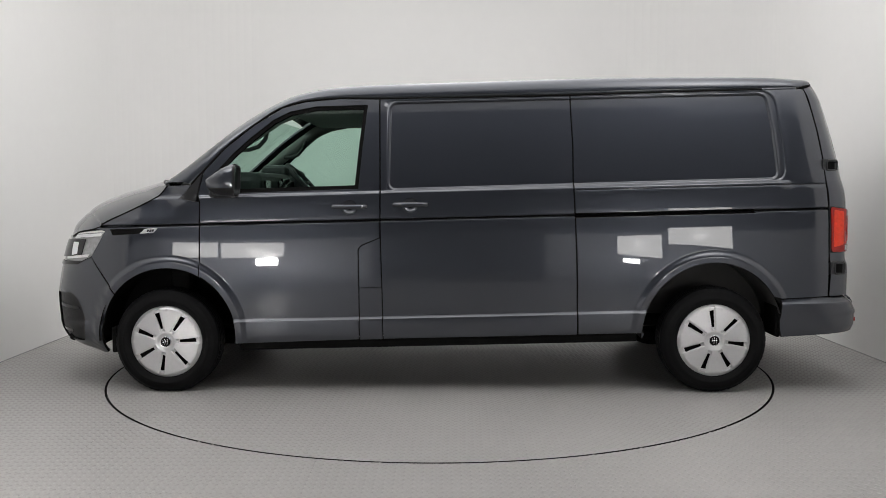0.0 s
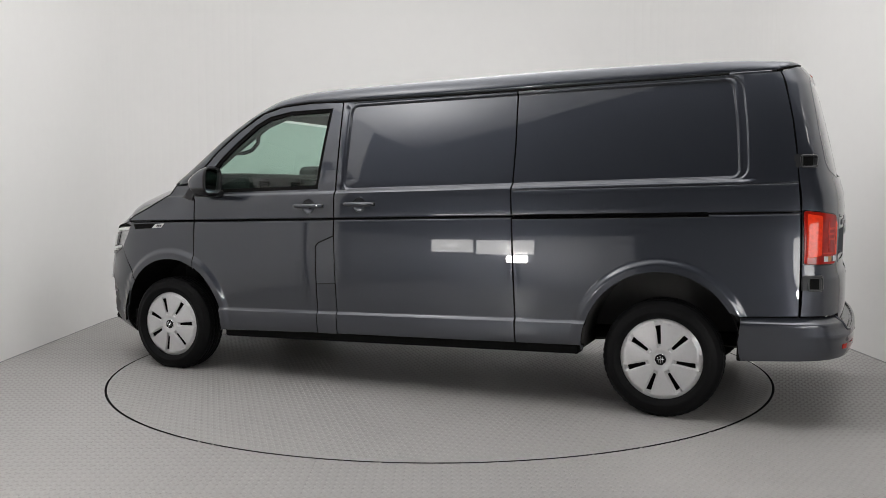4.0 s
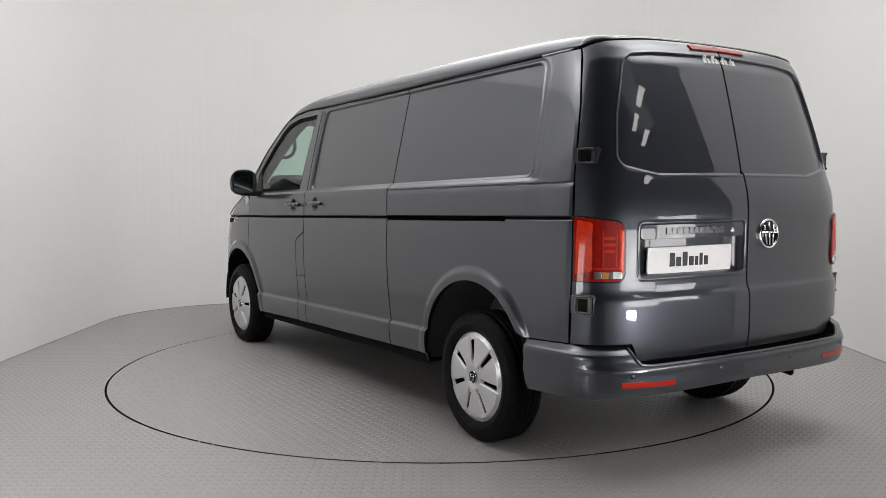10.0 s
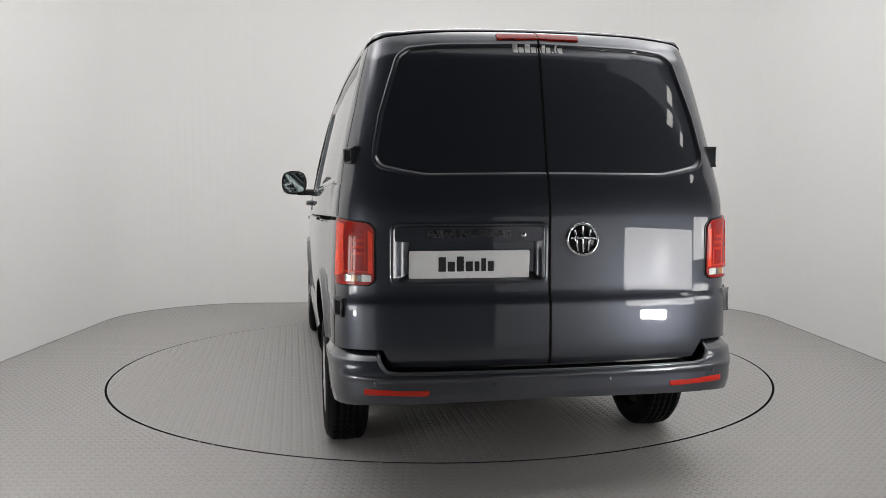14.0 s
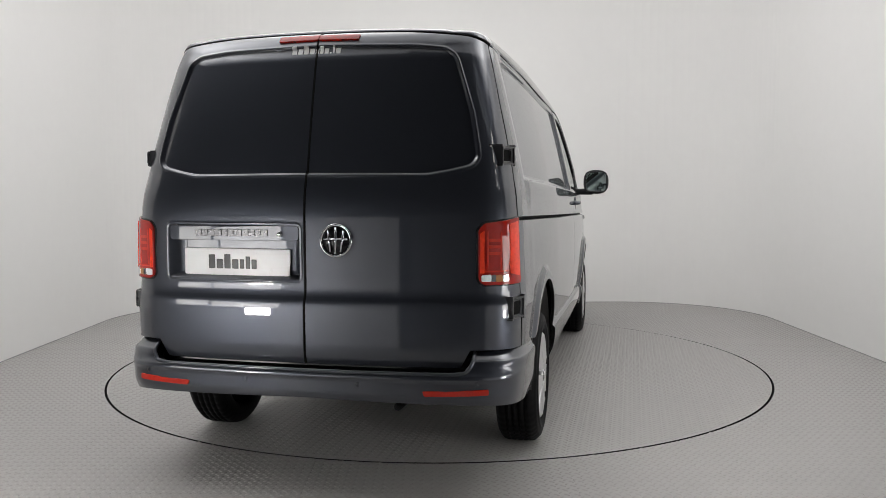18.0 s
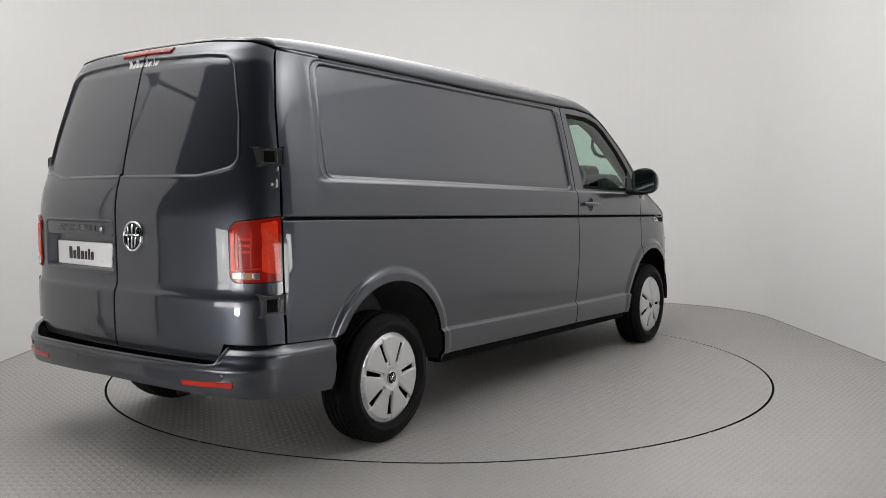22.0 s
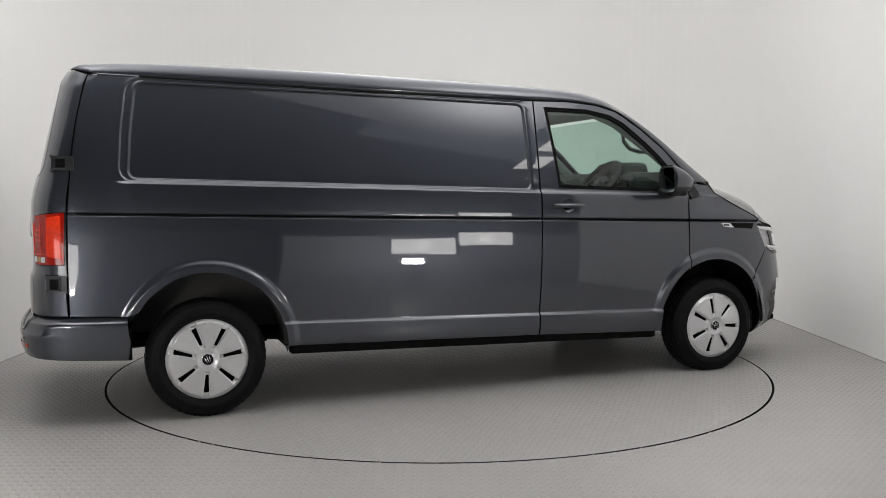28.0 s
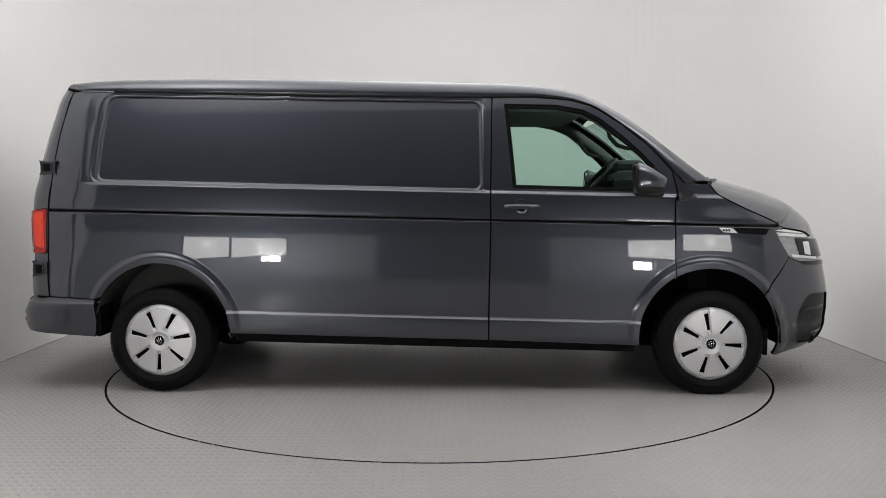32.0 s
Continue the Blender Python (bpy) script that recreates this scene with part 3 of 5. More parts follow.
def on_nose(off=0.0):
    def f(uv):
        s, z = uv[:, 0], uv[:, 1]
        ang = np.interp(np.abs(s), *NOSE_TABLE)
        c = np.cos(ang) ** (2 / N_NOSE)
        x = X_NOSE + (NOSE(z) - X_NOSE) * c
        w = SIDE(z) - 0.010
        for ax, az in ARCHES[:1]:
            r = np.hypot(x - ax, (z - az) * 0.985)
            w = w + 0.019 * (1 - smooth(ARCH_R + 0.036, ARCH_R + 0.080, r)) * (r < ARCH_R + 0.2)
        return np.stack([x + off * c, np.sign(s) * (w * np.sin(ang) ** (2 / N_NOSE) + off), z], 1)
    return f


def nose_ux(x, z):
    q = np.clip((x - X_NOSE) / (NOSE(z) - X_NOSE), 0, 0.99999)
    return float(np.interp(math.acos(q ** (N_NOSE / 2)), NOSE_TABLE[1], NOSE_TABLE[0]))


def arc(which, a0, a1, radius=None, steps=28):
    """Points on a wheel arch's edge, from one angle to another (degrees, 0 ahead, 90 up)."""
    ax, az = ARCHES[which]
    r = radius or ARCH_R
    return [(ax + r * math.cos(radians(a0 + (a1 - a0) * k / steps)), az + r / 0.985 * math.sin(radians(a0 + (a1 - a0) * k / steps))) for k in range(steps + 1)]


def arch_z(which, x):
    ax, az = ARCHES[which]
    return az + math.sqrt(max(0, ARCH_R ** 2 - (x - ax) ** 2)) / 0.985


SILL_Z = 0.338
GROOVE = [[(-2.45, 1.081 + d), (2.2, 1.081 + d)] for d in (-0.014, -0.008, -0.0055, -0.003, 0, 0.003, 0.0055, 0.008, 0.014)]
BELT = [[(-2.45, z), (2.2, z)] for z in (0.462, 0.466, 0.470, 0.474, 0.478, 0.483, 0.488, 0.496, 0.505, 0.515, 1.228, 1.231, 1.234, 1.237, 1.24, 1.242, 1.245, 1.248, 1.252, 1.257, 1.262, 1.266)]
FLARES = [arc(w, -12, 192, ARCH_R + d, 60) for w in (0, 1) for d in (0.02, 0.034, 0.047, 0.058, 0.069, 0.082)]
B_LINE = [(0.345, SILL_Z), (0.350, 0.70), (0.358, 1.05), (0.357, 1.25), (0.363, 1.53), (0.368, 1.836)]
SLIDE_REAR = [(-0.860, SILL_Z), (-0.854, 0.67), (-0.841, 1.02), (-0.830, 1.226), (-0.832, 1.50), (-0.820, 1.826)]
DOOR_FRONT = [(1.482, 0.735), (1.475, 1.08), (1.475, 1.226), (1.495, 1.265), (1.46, 1.410), (1.325, 1.556), (1.155, 1.690), (0.98, 1.797), (0.835, 1.832),
              (0.62, 1.845)]
TAIL_EDGE = [(-2.396, 0.540), (-2.398, 0.80), (-2.393, 1.085), (-2.380, 1.235), (-2.365, 1.392), (-2.340, 1.57), (-2.312, 1.70), (-2.286, 1.80), (-2.272, 1.83)]
GLASS_EDGE = [(1.41, 1.268), (0.492, 1.274), (0.468, 1.539), (0.440, 1.800), (0.764, 1.800), (0.93, 1.772), (1.034, 1.722), (1.177, 1.610), (1.285, 1.512), (1.37, 1.42)]
SLIDE_FIELD = rounded([(0.305, 1.266), (-0.95, 1.274), (-0.95, 1.815), (0.300, 1.803)], 0.045)
REAR_FIELD = rounded([(-0.70, 1.272), (-2.088, 1.272), (-2.070, 1.54), (-2.035, 1.800), (-0.70, 1.815)], [0.0, 0.05, 0.05, 0.05, 0.0])
RIGHT_FIELD = rounded([(0.300, 1.262), (-2.088, 1.272), (-2.070, 1.54), (-2.035, 1.800), (0.292, 1.806)], 0.05)
LEFT_FIELD = rounded([(0.305, 1.266), (-2.088, 1.272), (-2.070, 1.54), (-2.035, 1.800), (0.300, 1.806)], 0.05)
def outer_field(z0, z1, x1):
    return rounded([(x1, z0), (-2.137, 1.258), (-2.119, 1.54), (-2.083, 1.819), (x1, z1)], [0.0, 0.085, 0.05, 0.085, 0.0])


LEFT_OUTER, RIGHT_OUTER = outer_field(1.258, 1.826, 0.318), outer_field(1.252, 1.824, 0.312)
RECESS["left"] = [(LEFT_FIELD, 0.011), (LEFT_OUTER, 0.006)]
RECESS["right"] = [(RIGHT_FIELD, 0.011), (RIGHT_OUTER, 0.006)]


def field_loops(poly):
    return [shrink(poly, d) for d in (-0.022, -0.015, -0.009, -0.004, 0.0, 0.004, 0.010, 0.018)]


van = new("van")
tagged(van, "dark grey metallic panel van standing on the turntable", "van")


def side_lines(x0, x1):
    cut = []
    for q in GROOVE + BELT:
        cut.append([(x0, q[0][1]), (x1, q[1][1])])
    return cut


def clip_flares(x0, x1):
    out = []
    for q in FLARES:
        run = [p for p in q if x0 + 0.01 < p[0] < x1 - 0.01 and p[1] > 0.35]
        if len(run) > 2:
            out.append(run)
    return out


CUPS = {1: ((0.545, 1.168), (0.170, 1.172)), -1: ((0.545, 1.168),)}


def cup_holes(sign, x0, x1):
    out = []
    for x, z in CUPS[sign]:
        if x0 < x < x1:
            out.append([(x + 0.047 * math.cos(2 * math.pi * k / 28), z - 0.004 + 0.047 * math.sin(2 * math.pi * k / 28)) for k in range(28)])
    return out


def side_panel(name, outline, sign, parent, label="", holes=(), extra=()):
    o = np.array(outline)
    holes = list(holes) + cup_holes(sign, o[:, 0].min() + 0.05, o[:, 0].max() - 0.05)
    lines = side_lines(o[:, 0].min(), o[:, 0].max()) + clip_flares(o[:, 0].min(), o[:, 0].max())
    loops = []
    if name in ("sliding_door", "rear_quarter_panel", "side_panel"):
        loops = field_loops(LEFT_FIELD if sign > 0 else RIGHT_FIELD)
        outer = LEFT_OUTER if sign > 0 else RIGHT_OUTER
        lines += [[p for p in shrink(outer, d) if o[:, 0].min() + 0.01 < p[0] < min(-1.7, o[:, 0].max() - 0.01)] for d in (-0.010, -0.003, 0.001, 0.004, 0.008)] if o[:, 0].min() < -1.8 else []
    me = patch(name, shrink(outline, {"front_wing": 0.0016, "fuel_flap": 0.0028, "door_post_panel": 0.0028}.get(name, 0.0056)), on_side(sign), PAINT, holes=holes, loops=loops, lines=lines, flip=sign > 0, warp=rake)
    return part(name, me, parent, label)


def build_side(sign):
    # front wing
    front = [(1.482, arch_z(0, 1.482))] + arc(0, 119, 40, steps=20) + [(2.185, 0.893), (2.088, 1.052), (2.153, 1.070), (2.079, 1.110), (1.895, 1.190),
             (1.748, 1.268), (1.70, 1.325), (1.535, 1.330), (1.61, 1.245), (1.50, 1.222), (1.478, 1.222)]
    side_panel("front_wing", front, sign, van)
    # front door
    tail = [(0.62, 1.845)] + B_LINE[::-1]
    if sign > 0:
        tail = [(0.62, 1.845), (0.368, 1.836), (0.363, 1.53), (0.357, 1.25), (0.357, 0.972), (0.470, 0.928), (0.490, 0.905), (0.490, SILL_Z)]
    door = DOOR_FRONT[:-1] + tail + [(1.29, SILL_Z - 0.006)] + arc(0, 187, 122, steps=16)
    fd = side_panel("front_door", door, sign, van, holes=[GLASS_EDGE])
    if sign > 0:
        flap = rounded([(0.357, 0.972), (0.470, 0.928), (0.490, 0.905), (0.489, 0.665), (0.350, 0.668)], [0, 0.02, 0.01, 0, 0])
        side_panel("fuel_flap", flap, sign, van, "dark grey fuel filler flap")
        side_panel("door_post_panel", [(0.350, 0.668), (0.489, 0.665), (0.490, SILL_Z), (0.345, SILL_Z)], sign, van)
        slide = B_LINE + SLIDE_REAR[::-1]
        side_panel("sliding_door", slide, sign, van, "dark grey sliding side door with a blank window field")
        slot = [(-0.80, 1.094), (-0.80, 1.062), (-1.945, 1.062), (-1.935, 1.079), (-1.93, 1.092)]
        quarter = SLIDE_REAR + TAIL_EDGE[::-1] + [(-2.108, 0.532)] + arc(1, 150, -2, steps=30) + [(-1.262, SILL_Z)]
        side_panel("rear_quarter_panel", quarter, sign, van, holes=[slot])
        me = patch("slide_rail", [(-0.79, 1.10), (-0.79, 1.055), (-1.95, 1.055), (-1.95, 1.10)], on_side(sign, -0.016), GLOSS_BLACK, flip=True, warp=rake)
        part("slide_rail", me, van, "black channel of the sliding door rail")
    else:
        long = B_LINE + TAIL_EDGE[::-1] + [(-2.108, 0.532)] + arc(1, 150, -2, steps=30) + [(-1.262, SILL_Z)]
        side_panel("side_panel", long, sign, van, "one-piece dark grey side panel with a blank window field")
    # glass and its black seal
    seal = patch("window_seal", shrink(GLASS_EDGE, -0.006), on_side(sign, -0.007), VOID, holes=[shrink(GLASS_EDGE, 0.024)], flip=sign > 0, warp=rake)
    part("window_seal", seal, fd, "black rubber window seal")
    pane = patch("window_pane", shrink(GLASS_EDGE, 0.010), on_side(sign, -0.013), GLASS, flange=0, step=0.08, flip=sign > 0, warp=rake)
    part("window_pane", pane, fd, "clear green-tinted door glass")
    sail = patch("mirror_sail", [(1.405, 1.27), (1.27, 1.272), (1.36, 1.43), (1.40, 1.36)], on_side(sign, -0.004), BLACK_PLASTIC, flip=sign > 0, warp=rake)
    part("mirror_sail", sail, fd, "black plastic mirror mount")
    trim = patch("corner_trim", [(1.502, 1.225), (1.606, 1.246), (1.535, 1.326), (1.468, 1.406), (1.50, 1.27)], on_side(sign, 0.0), BLACK_PLASTIC, flip=sign > 0, warp=rake)
    part("corner_trim", trim, van, "black plastic trim below the windscreen pillar")
    strip = patch("wing_strip", [(2.050, 1.064), (1.742, 1.066), (1.765, 1.040), (2.030, 1.028)], on_side(sign, 0.004), VOID, flip=sign > 0, warp=rake)
    part("wing_strip", strip, van, "gloss black strip on the wing")
    mark = patch("wing_badge", [(1.815, 1.062), (1.738, 1.066), (1.765, 1.038), (1.848, 1.036)], on_side(sign, 0.010), BADGE, flange=0.008, flip=sign > 0, warp=rake)
    ob = part("wing_badge", mark, van, "small plain silver badge")
    for k in range(3):
        x = 1.762 + 0.016 * k
        bar = patch("bar", [(x + 0.004, 1.058), (x - 0.006, 1.058), (x, 1.045), (x + 0.010, 1.045)], on_side(sign, 0.012), DARK_PRINT, flange=0.003, flip=sign > 0, warp=rake)
        part("bar", bar, ob)


def rail_lines():
    """The outer and inner edge of the roof rail and windscreen pillar, from the tail to the cowl."""
    g = [(-2.262, 1.834), (-2.0, 1.836), (-0.8, 1.832), (0.35, 1.843), (0.62, 1.851), (0.835, 1.838), (0.98, 1.803), (1.155, 1.696), (1.325, 1.562), (1.464, 1.416), (1.54, 1.336)]
    i = [(-2.262, 1.884), (-2.0, 1.906), (-0.8, 1.930), (0.35, 1.927), (0.66, 1.916), (0.90, 1.877), (1.06, 1.813), (1.25, 1.702), (1.43, 1.565), (1.59, 1.437), (1.72, 1.345)]
    t = np.linspace(0, 1, len(g))
    tt = np.concatenate([np.linspace(0, 0.4, 30), np.linspace(0.4, 1, 60)[1:]])
    f = [pchip(t, [p[k] for p in q]) for q in (g, i) for k in (0, 1)]
    return np.stack([f[0](tt), f[1](tt)], 1), np.stack([f[2](tt), f[3](tt)], 1)


def build_roof():
    G, I = rail_lines()
    yg = half_width(G[:, 0], G[:, 1], "none") - 0.001
    inward = np.interp(np.arange(len(I)), [0, 28, 50, len(I) - 1], [0.085, 0.090, 0.075, 0.055])
    yi = yg - inward
    I[:, 1] += 0.006 * np.clip((60 - np.arange(len(I))) / 20, 0, 1)
    outer, inner = np.column_stack([G[:, 0], yg, G[:, 1]]), np.column_stack([I[:, 0], yi, I[:, 1]])
    rows = []
    mid = np.column_stack([(outer[:, 0] + inner[:, 0]) / 2, yg - 0.15 * inward, inner[:, 2]])
    low_mid = (outer + inner) / 2 + np.array([0, 0.030, 0.016])
    blend = np.clip((np.arange(len(G)) - 40) / 25, 0, 1)[:, None]
    mid = mid * (1 - blend) + low_mid * blend
    for t in np.linspace(0, 1, 14):
        c, s = math.cos(t * math.pi / 2) ** (2 / 2.7), math.sin(t * math.pi / 2) ** (2 / 2.7)
        square = np.column_stack([outer[:, 0] * (1 - t) + inner[:, 0] * t, inner[:, 1] + (outer[:, 1] - inner[:, 1]) * c - 0.012 * s * c, outer[:, 2] + (inner[:, 2] - outer[:, 2]) * s])
        rows.append(square * (1 - blend) + blend * (outer * (1 - t) ** 2 + 2 * t * (1 - t) * mid + inner * t * t))
    inn = outer - np.column_stack([np.zeros(len(G)), 0.02 * np.ones(len(G)), np.zeros(len(G))])
    rows = [inn] + rows + [rows[-1] + np.column_stack([np.zeros(len(G)), -0.004 * np.ones(len(G)), -0.02 * np.ones(len(G))])]
    m, n = len(rows), len(G)
    for sign in (1, -1):
        V = np.concatenate(rows)
        V = V * [1, sign, 1]
        faces = [(r * n + k, r * n + k + 1, (r + 1) * n + k + 1, (r + 1) * n + k) for r in range(m - 1) for k in range(n - 1)]
        if sign > 0:
            faces = [f[::-1] for f in faces]
        part("roof_rail", mesh_from("roof_rail", rake(V), faces, PAINT, True), van, "dark grey roof rail and windscreen pillar")
    # roof between the rails, with two shallow pressed ditches; then the windscreen
    head = 52
    q = np.linspace(-1, 1, 61)

    def sheet(rows_from, rows_to, bulge, mat, name, ahead, ditch=0.0):
        V = []
        for k in range(rows_from, rows_to):
            x, y, z = inner[k]
            for s in q:
                a = abs(s)
                lift = bulge * (1 - a ** 2.2) - ditch * math.exp(-((a - 0.93) / 0.025) ** 2)
                V.append((x + ahead * (1 - a ** 2), s * (y - 0.004), z + lift))
        n = len(q)
        F = [(r * n + k, (r + 1) * n + k, (r + 1) * n + k + 1, r * n + k + 1) for r in range(rows_to - rows_from - 1) for k in range(n - 1)]
        return mesh_from(name, rake(np.array(V)), F, mat, True)
    part("roof", sheet(0, head + 1, 0.026, PAINT, "roof", 0.0, 0.006), van)
    part("windscreen", sheet(head + 1, len(G), 0.018, GLASS, "windscreen", 0.065), van, "sloping green-tinted windscreen")
    # tail of the roof down to the rear doors
    sec = [np.array(r[0]) for r in rows[1:-1]]
    x, y, z = inner[0]
    S = [p for p in sec] + [np.array((x, s * (y - 0.004), z + 0.026 * (1 - abs(s) ** 2.2) - 0.006 * math.exp(-((abs(s) - 0.93) / 0.025) ** 2))) for s in q[::-1][1:-1]] + [p * [1, -1, 1] for p in sec[::-1]]
    ztop = pchip([0.0, 0.2, 0.4, 0.66], [1.892, 1.890, 1.883, 1.859])
    u0, u1 = tail_u(0.66, 1.859), tail_ux(-2.256, 1.832)
    E = []
    for p in S:
        ay, sg = abs(p[1]), 1 if p[1] >= 0 else -1
        if ay <= 0.66:
            zt = float(ztop(ay))
            E.append(on_tail()(np.array([(sg * abs(tail_u(max(ay, 1e-4), zt)), zt)]))[0])
        else:
            t = min(1, (ay - 0.66) / (sec[0][1] - 0.66))
            zt = 1.859 - 0.023 * t
            E.append(on_tail()(np.array([(sg * (u0 + (u1 - u0) * t), zt)]))[0])
    V, n = [], len(S)
    for t in np.linspace(0, 1, 9):
        for a, b in zip(S, E):
            c = np.array((b[0] + 0.02 * (a[0] - b[0]), (a[1] + b[1]) / 2, a[2] - 0.1 * (a[2] - b[2])))
            V.append(a * (1 - t) ** 2 + 2 * t * (1 - t) * c + b * t * t)
    F = [(r * n + k, r * n + k + 1, (r + 1) * n + k + 1, (r + 1) * n + k) for r in range(8) for k in range(n - 1)]
    part("roof_tail", mesh_from("roof_tail", rake(np.array(V)), F, PAINT, True), van)
    # black seals added to darken the gap over the doors; behind the last door the joint is filled and painted
    for sg in (1, -1):
        pts = [(p[0], sg * (p[1] - 0.002), p[2] - 0.006) for p in rake(outer[1:])]
        k = next(i for i, p in enumerate(pts) if p[0] > -2.06)
        part("door_seal", tube("door_seal", pts[k:], 0.0075, VOID, 8), van, "black door seal")
        part("filled_joint", tube("filled_joint", [(x, y - sg * 0.0015, z) for x, y, z in pts[:k + 1]], 0.0095, PAINT, 10), van)
    # the rear seal is added to cover the doors' bright lip with black
    lip = rake(np.array(E))
    part("door_seal", tube("door_seal", [(p[0] + 0.003, p[1], p[2] - 0.002) for p in lip], 0.0062, VOID, 8), van, "black seal over the rear doors")


def build_nose():
    C = np.array([(1.91, 1.366), (2.09, 1.326), (2.25, 1.280), (2.385, 1.222), (2.49, 1.152), (2.55, 1.080), (2.565, 1.02)])
    E = np.array([(1.70, 1.325), (1.748, 1.268), (1.895, 1.190), (2.079, 1.110), (2.153, 1.070), (2.30, 1.046), (2.36, 1.02)])
    t = np.linspace(0, 1, 7)
    tt = np.linspace(0, 1, 40)
    c = np.column_stack([pchip(t, C[:, k])(tt) for k in (0, 1)])
    e = np.column_stack([pchip(t, E[:, k])(tt) for k in (0, 1)])
    ye = half_width(e[:, 0], e[:, 1], "none") - 0.004
    q = np.linspace(-1, 1, 49)
    V = [(cx - (cx - ex) * abs(s) ** 2, s * y, cz - (cz - ez) * abs(s) ** 4.5) for (cx, cz), (ex, ez), y in zip(c, e, ye) for s in q]
    n = len(q)
    F = [(r * n + k, (r + 1) * n + k, (r + 1) * n + k + 1, r * n + k + 1) for r in range(39) for k in range(n - 1)]
    # bonnet and wing touch, so a black bar is added as their dark gap
    for sg in (1, -1):
        part("bonnet_gap_bar", tube("bonnet_gap_bar", [(x, sg * (y + 0.002), z - RAKE * x) for (x, z), y in zip(e, ye)], 0.0055, VOID, 8), van, "black bar for the gap beside the bonnet")
    # black bar added behind the bonnet to cover a bright glint
    part("bonnet_gap_bar", tube("bonnet_gap_bar", [(x - 0.006, y, z - RAKE * x - 0.004) for x, y, z in V[:n]], 0.011, BLACK_PLASTIC, 8), van, "black bar added behind the bonnet")
    part("bonnet", mesh_from("bonnet", rake(np.array(V)), F, PAINT, True), van, "dark grey bonnet")
    # cowl under the windscreen with a wiper arm
    part("cowl", box_mesh("cowl", (1.60, -0.70, 1.16), (1.80, 0.70, 1.262), BLACK_PLASTIC, 0.03), van, "black plastic cowl")
    for sg in (1, -1):
        part("washer_jet", tube("washer_jet", [(1.715, sg * 0.60, 1.300), (1.735, sg * 0.60, 1.322), (1.752, sg * 0.60, 1.330)], 0.007, BLACK_PLASTIC), van, "small black washer jet")
        part("wiper", tube("wiper", [(1.70, sg * 0.52, 1.285), (1.66, sg * 0.35, 1.31), (1.64, sg * 0.10, 1.325)], 0.006, BLACK_PLASTIC), van, "black wiper arm")
    # bumper from arch to arch, round the nose
    a = ARCHES[0]
    edge = arc(0, 39, -14, steps=16)
    side = [(nose_ux(x, z), z) for x, z in edge]
    lower = [(nose_ux(x, z), z) for x, z in ((2.17, 0.262), (2.30, 0.262))]
    top = [(nose_ux(x, z), z) for x, z in ((2.185, 0.888), (2.26, 0.862))] + [(0.5, 0.852)]
    half = side + lower
    left = top[::-1] + half
    outline = left + [(-u, z) for u, z in left[::-1]]
    mouth = rounded([(nose_ux(2.46, 0.66), 0.66), (nose_ux(2.34, 0.66), 0.668), (nose_ux(2.275, 0.60), 0.60), (nose_ux(2.24, 0.46), 0.47), (nose_ux(2.25, 0.36), 0.35), (nose_ux(2.40, 0.37), 0.355), (0.55, 0.36), (0.55, 0.66)], 0.055)
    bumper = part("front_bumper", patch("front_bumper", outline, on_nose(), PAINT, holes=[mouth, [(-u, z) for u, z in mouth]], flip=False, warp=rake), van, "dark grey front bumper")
    for sg in (1, -1):
        part("corner_grille", patch("corner_grille", [(sg * u, z) for u, z in shrink(mouth, -0.004)], on_nose(-0.012), BLACK_PLASTIC, flip=sg < 0 and False, warp=rake), bumper, "black plastic bumper corner grille")
        slat = [(sg * u, z) for u, z in ((0.62, 0.585), (nose_ux(2.32, 0.58), 0.575), (nose_ux(2.30, 0.56), 0.555), (0.62, 0.565))]
        part("slat", patch("slat", slat, on_nose(-0.009), GLOSS_BLACK, flange=0.003, warp=rake), bumper)
        slat = [(sg * u, z) for u, z in ((0.62, 0.43), (nose_ux(2.38, 0.45), 0.42), (nose_ux(2.385, 0.44), 0.40), (0.62, 0.41))]
        part("slat", patch("slat", slat, on_nose(-0.009), GLOSS_BLACK, flange=0.003, warp=rake), bumper)
        lamp = [(nose_ux(2.094, 1.046), 1.046), (nose_ux(2.19, 0.895), 0.897), (nose_ux(2.262, 0.868), 0.868), (0.45, 0.860), (0.45, 1.012), (nose_ux(2.30, 1.03), 1.036)]
        lamp = [(sg * u, z) for u, z in lamp]
        hl = part("headlamp", patch("headlamp", lamp, on_nose(-0.004), LAMP_LENS, warp=rake), van, "clear headlamp with a dark inner bezel")
        bez = [(nose_ux(2.235, 0.99), 1.005), (nose_ux(2.265, 0.90), 0.895), (0.50, 0.885), (0.50, 0.995)]
        bz = part("bezel", patch("bezel", [(sg * u, z) for u, z in bez], on_nose(0.002), GLOSS_BLACK, flange=0.004, warp=rake), hl, "dark headlamp bezel")
        dl = [(nose_ux(2.29, 0.98), 0.985), (nose_ux(2.30, 0.91), 0.912), (nose_ux(2.345, 0.91), 0.905), (nose_ux(2.335, 0.98), 0.985)]
        part("light_guide", patch("light_guide", [(sg * u, z) for u, z in dl], on_nose(0.006), WHITE_SIGN, flange=0.004, warp=rake), hl, "white light guide")
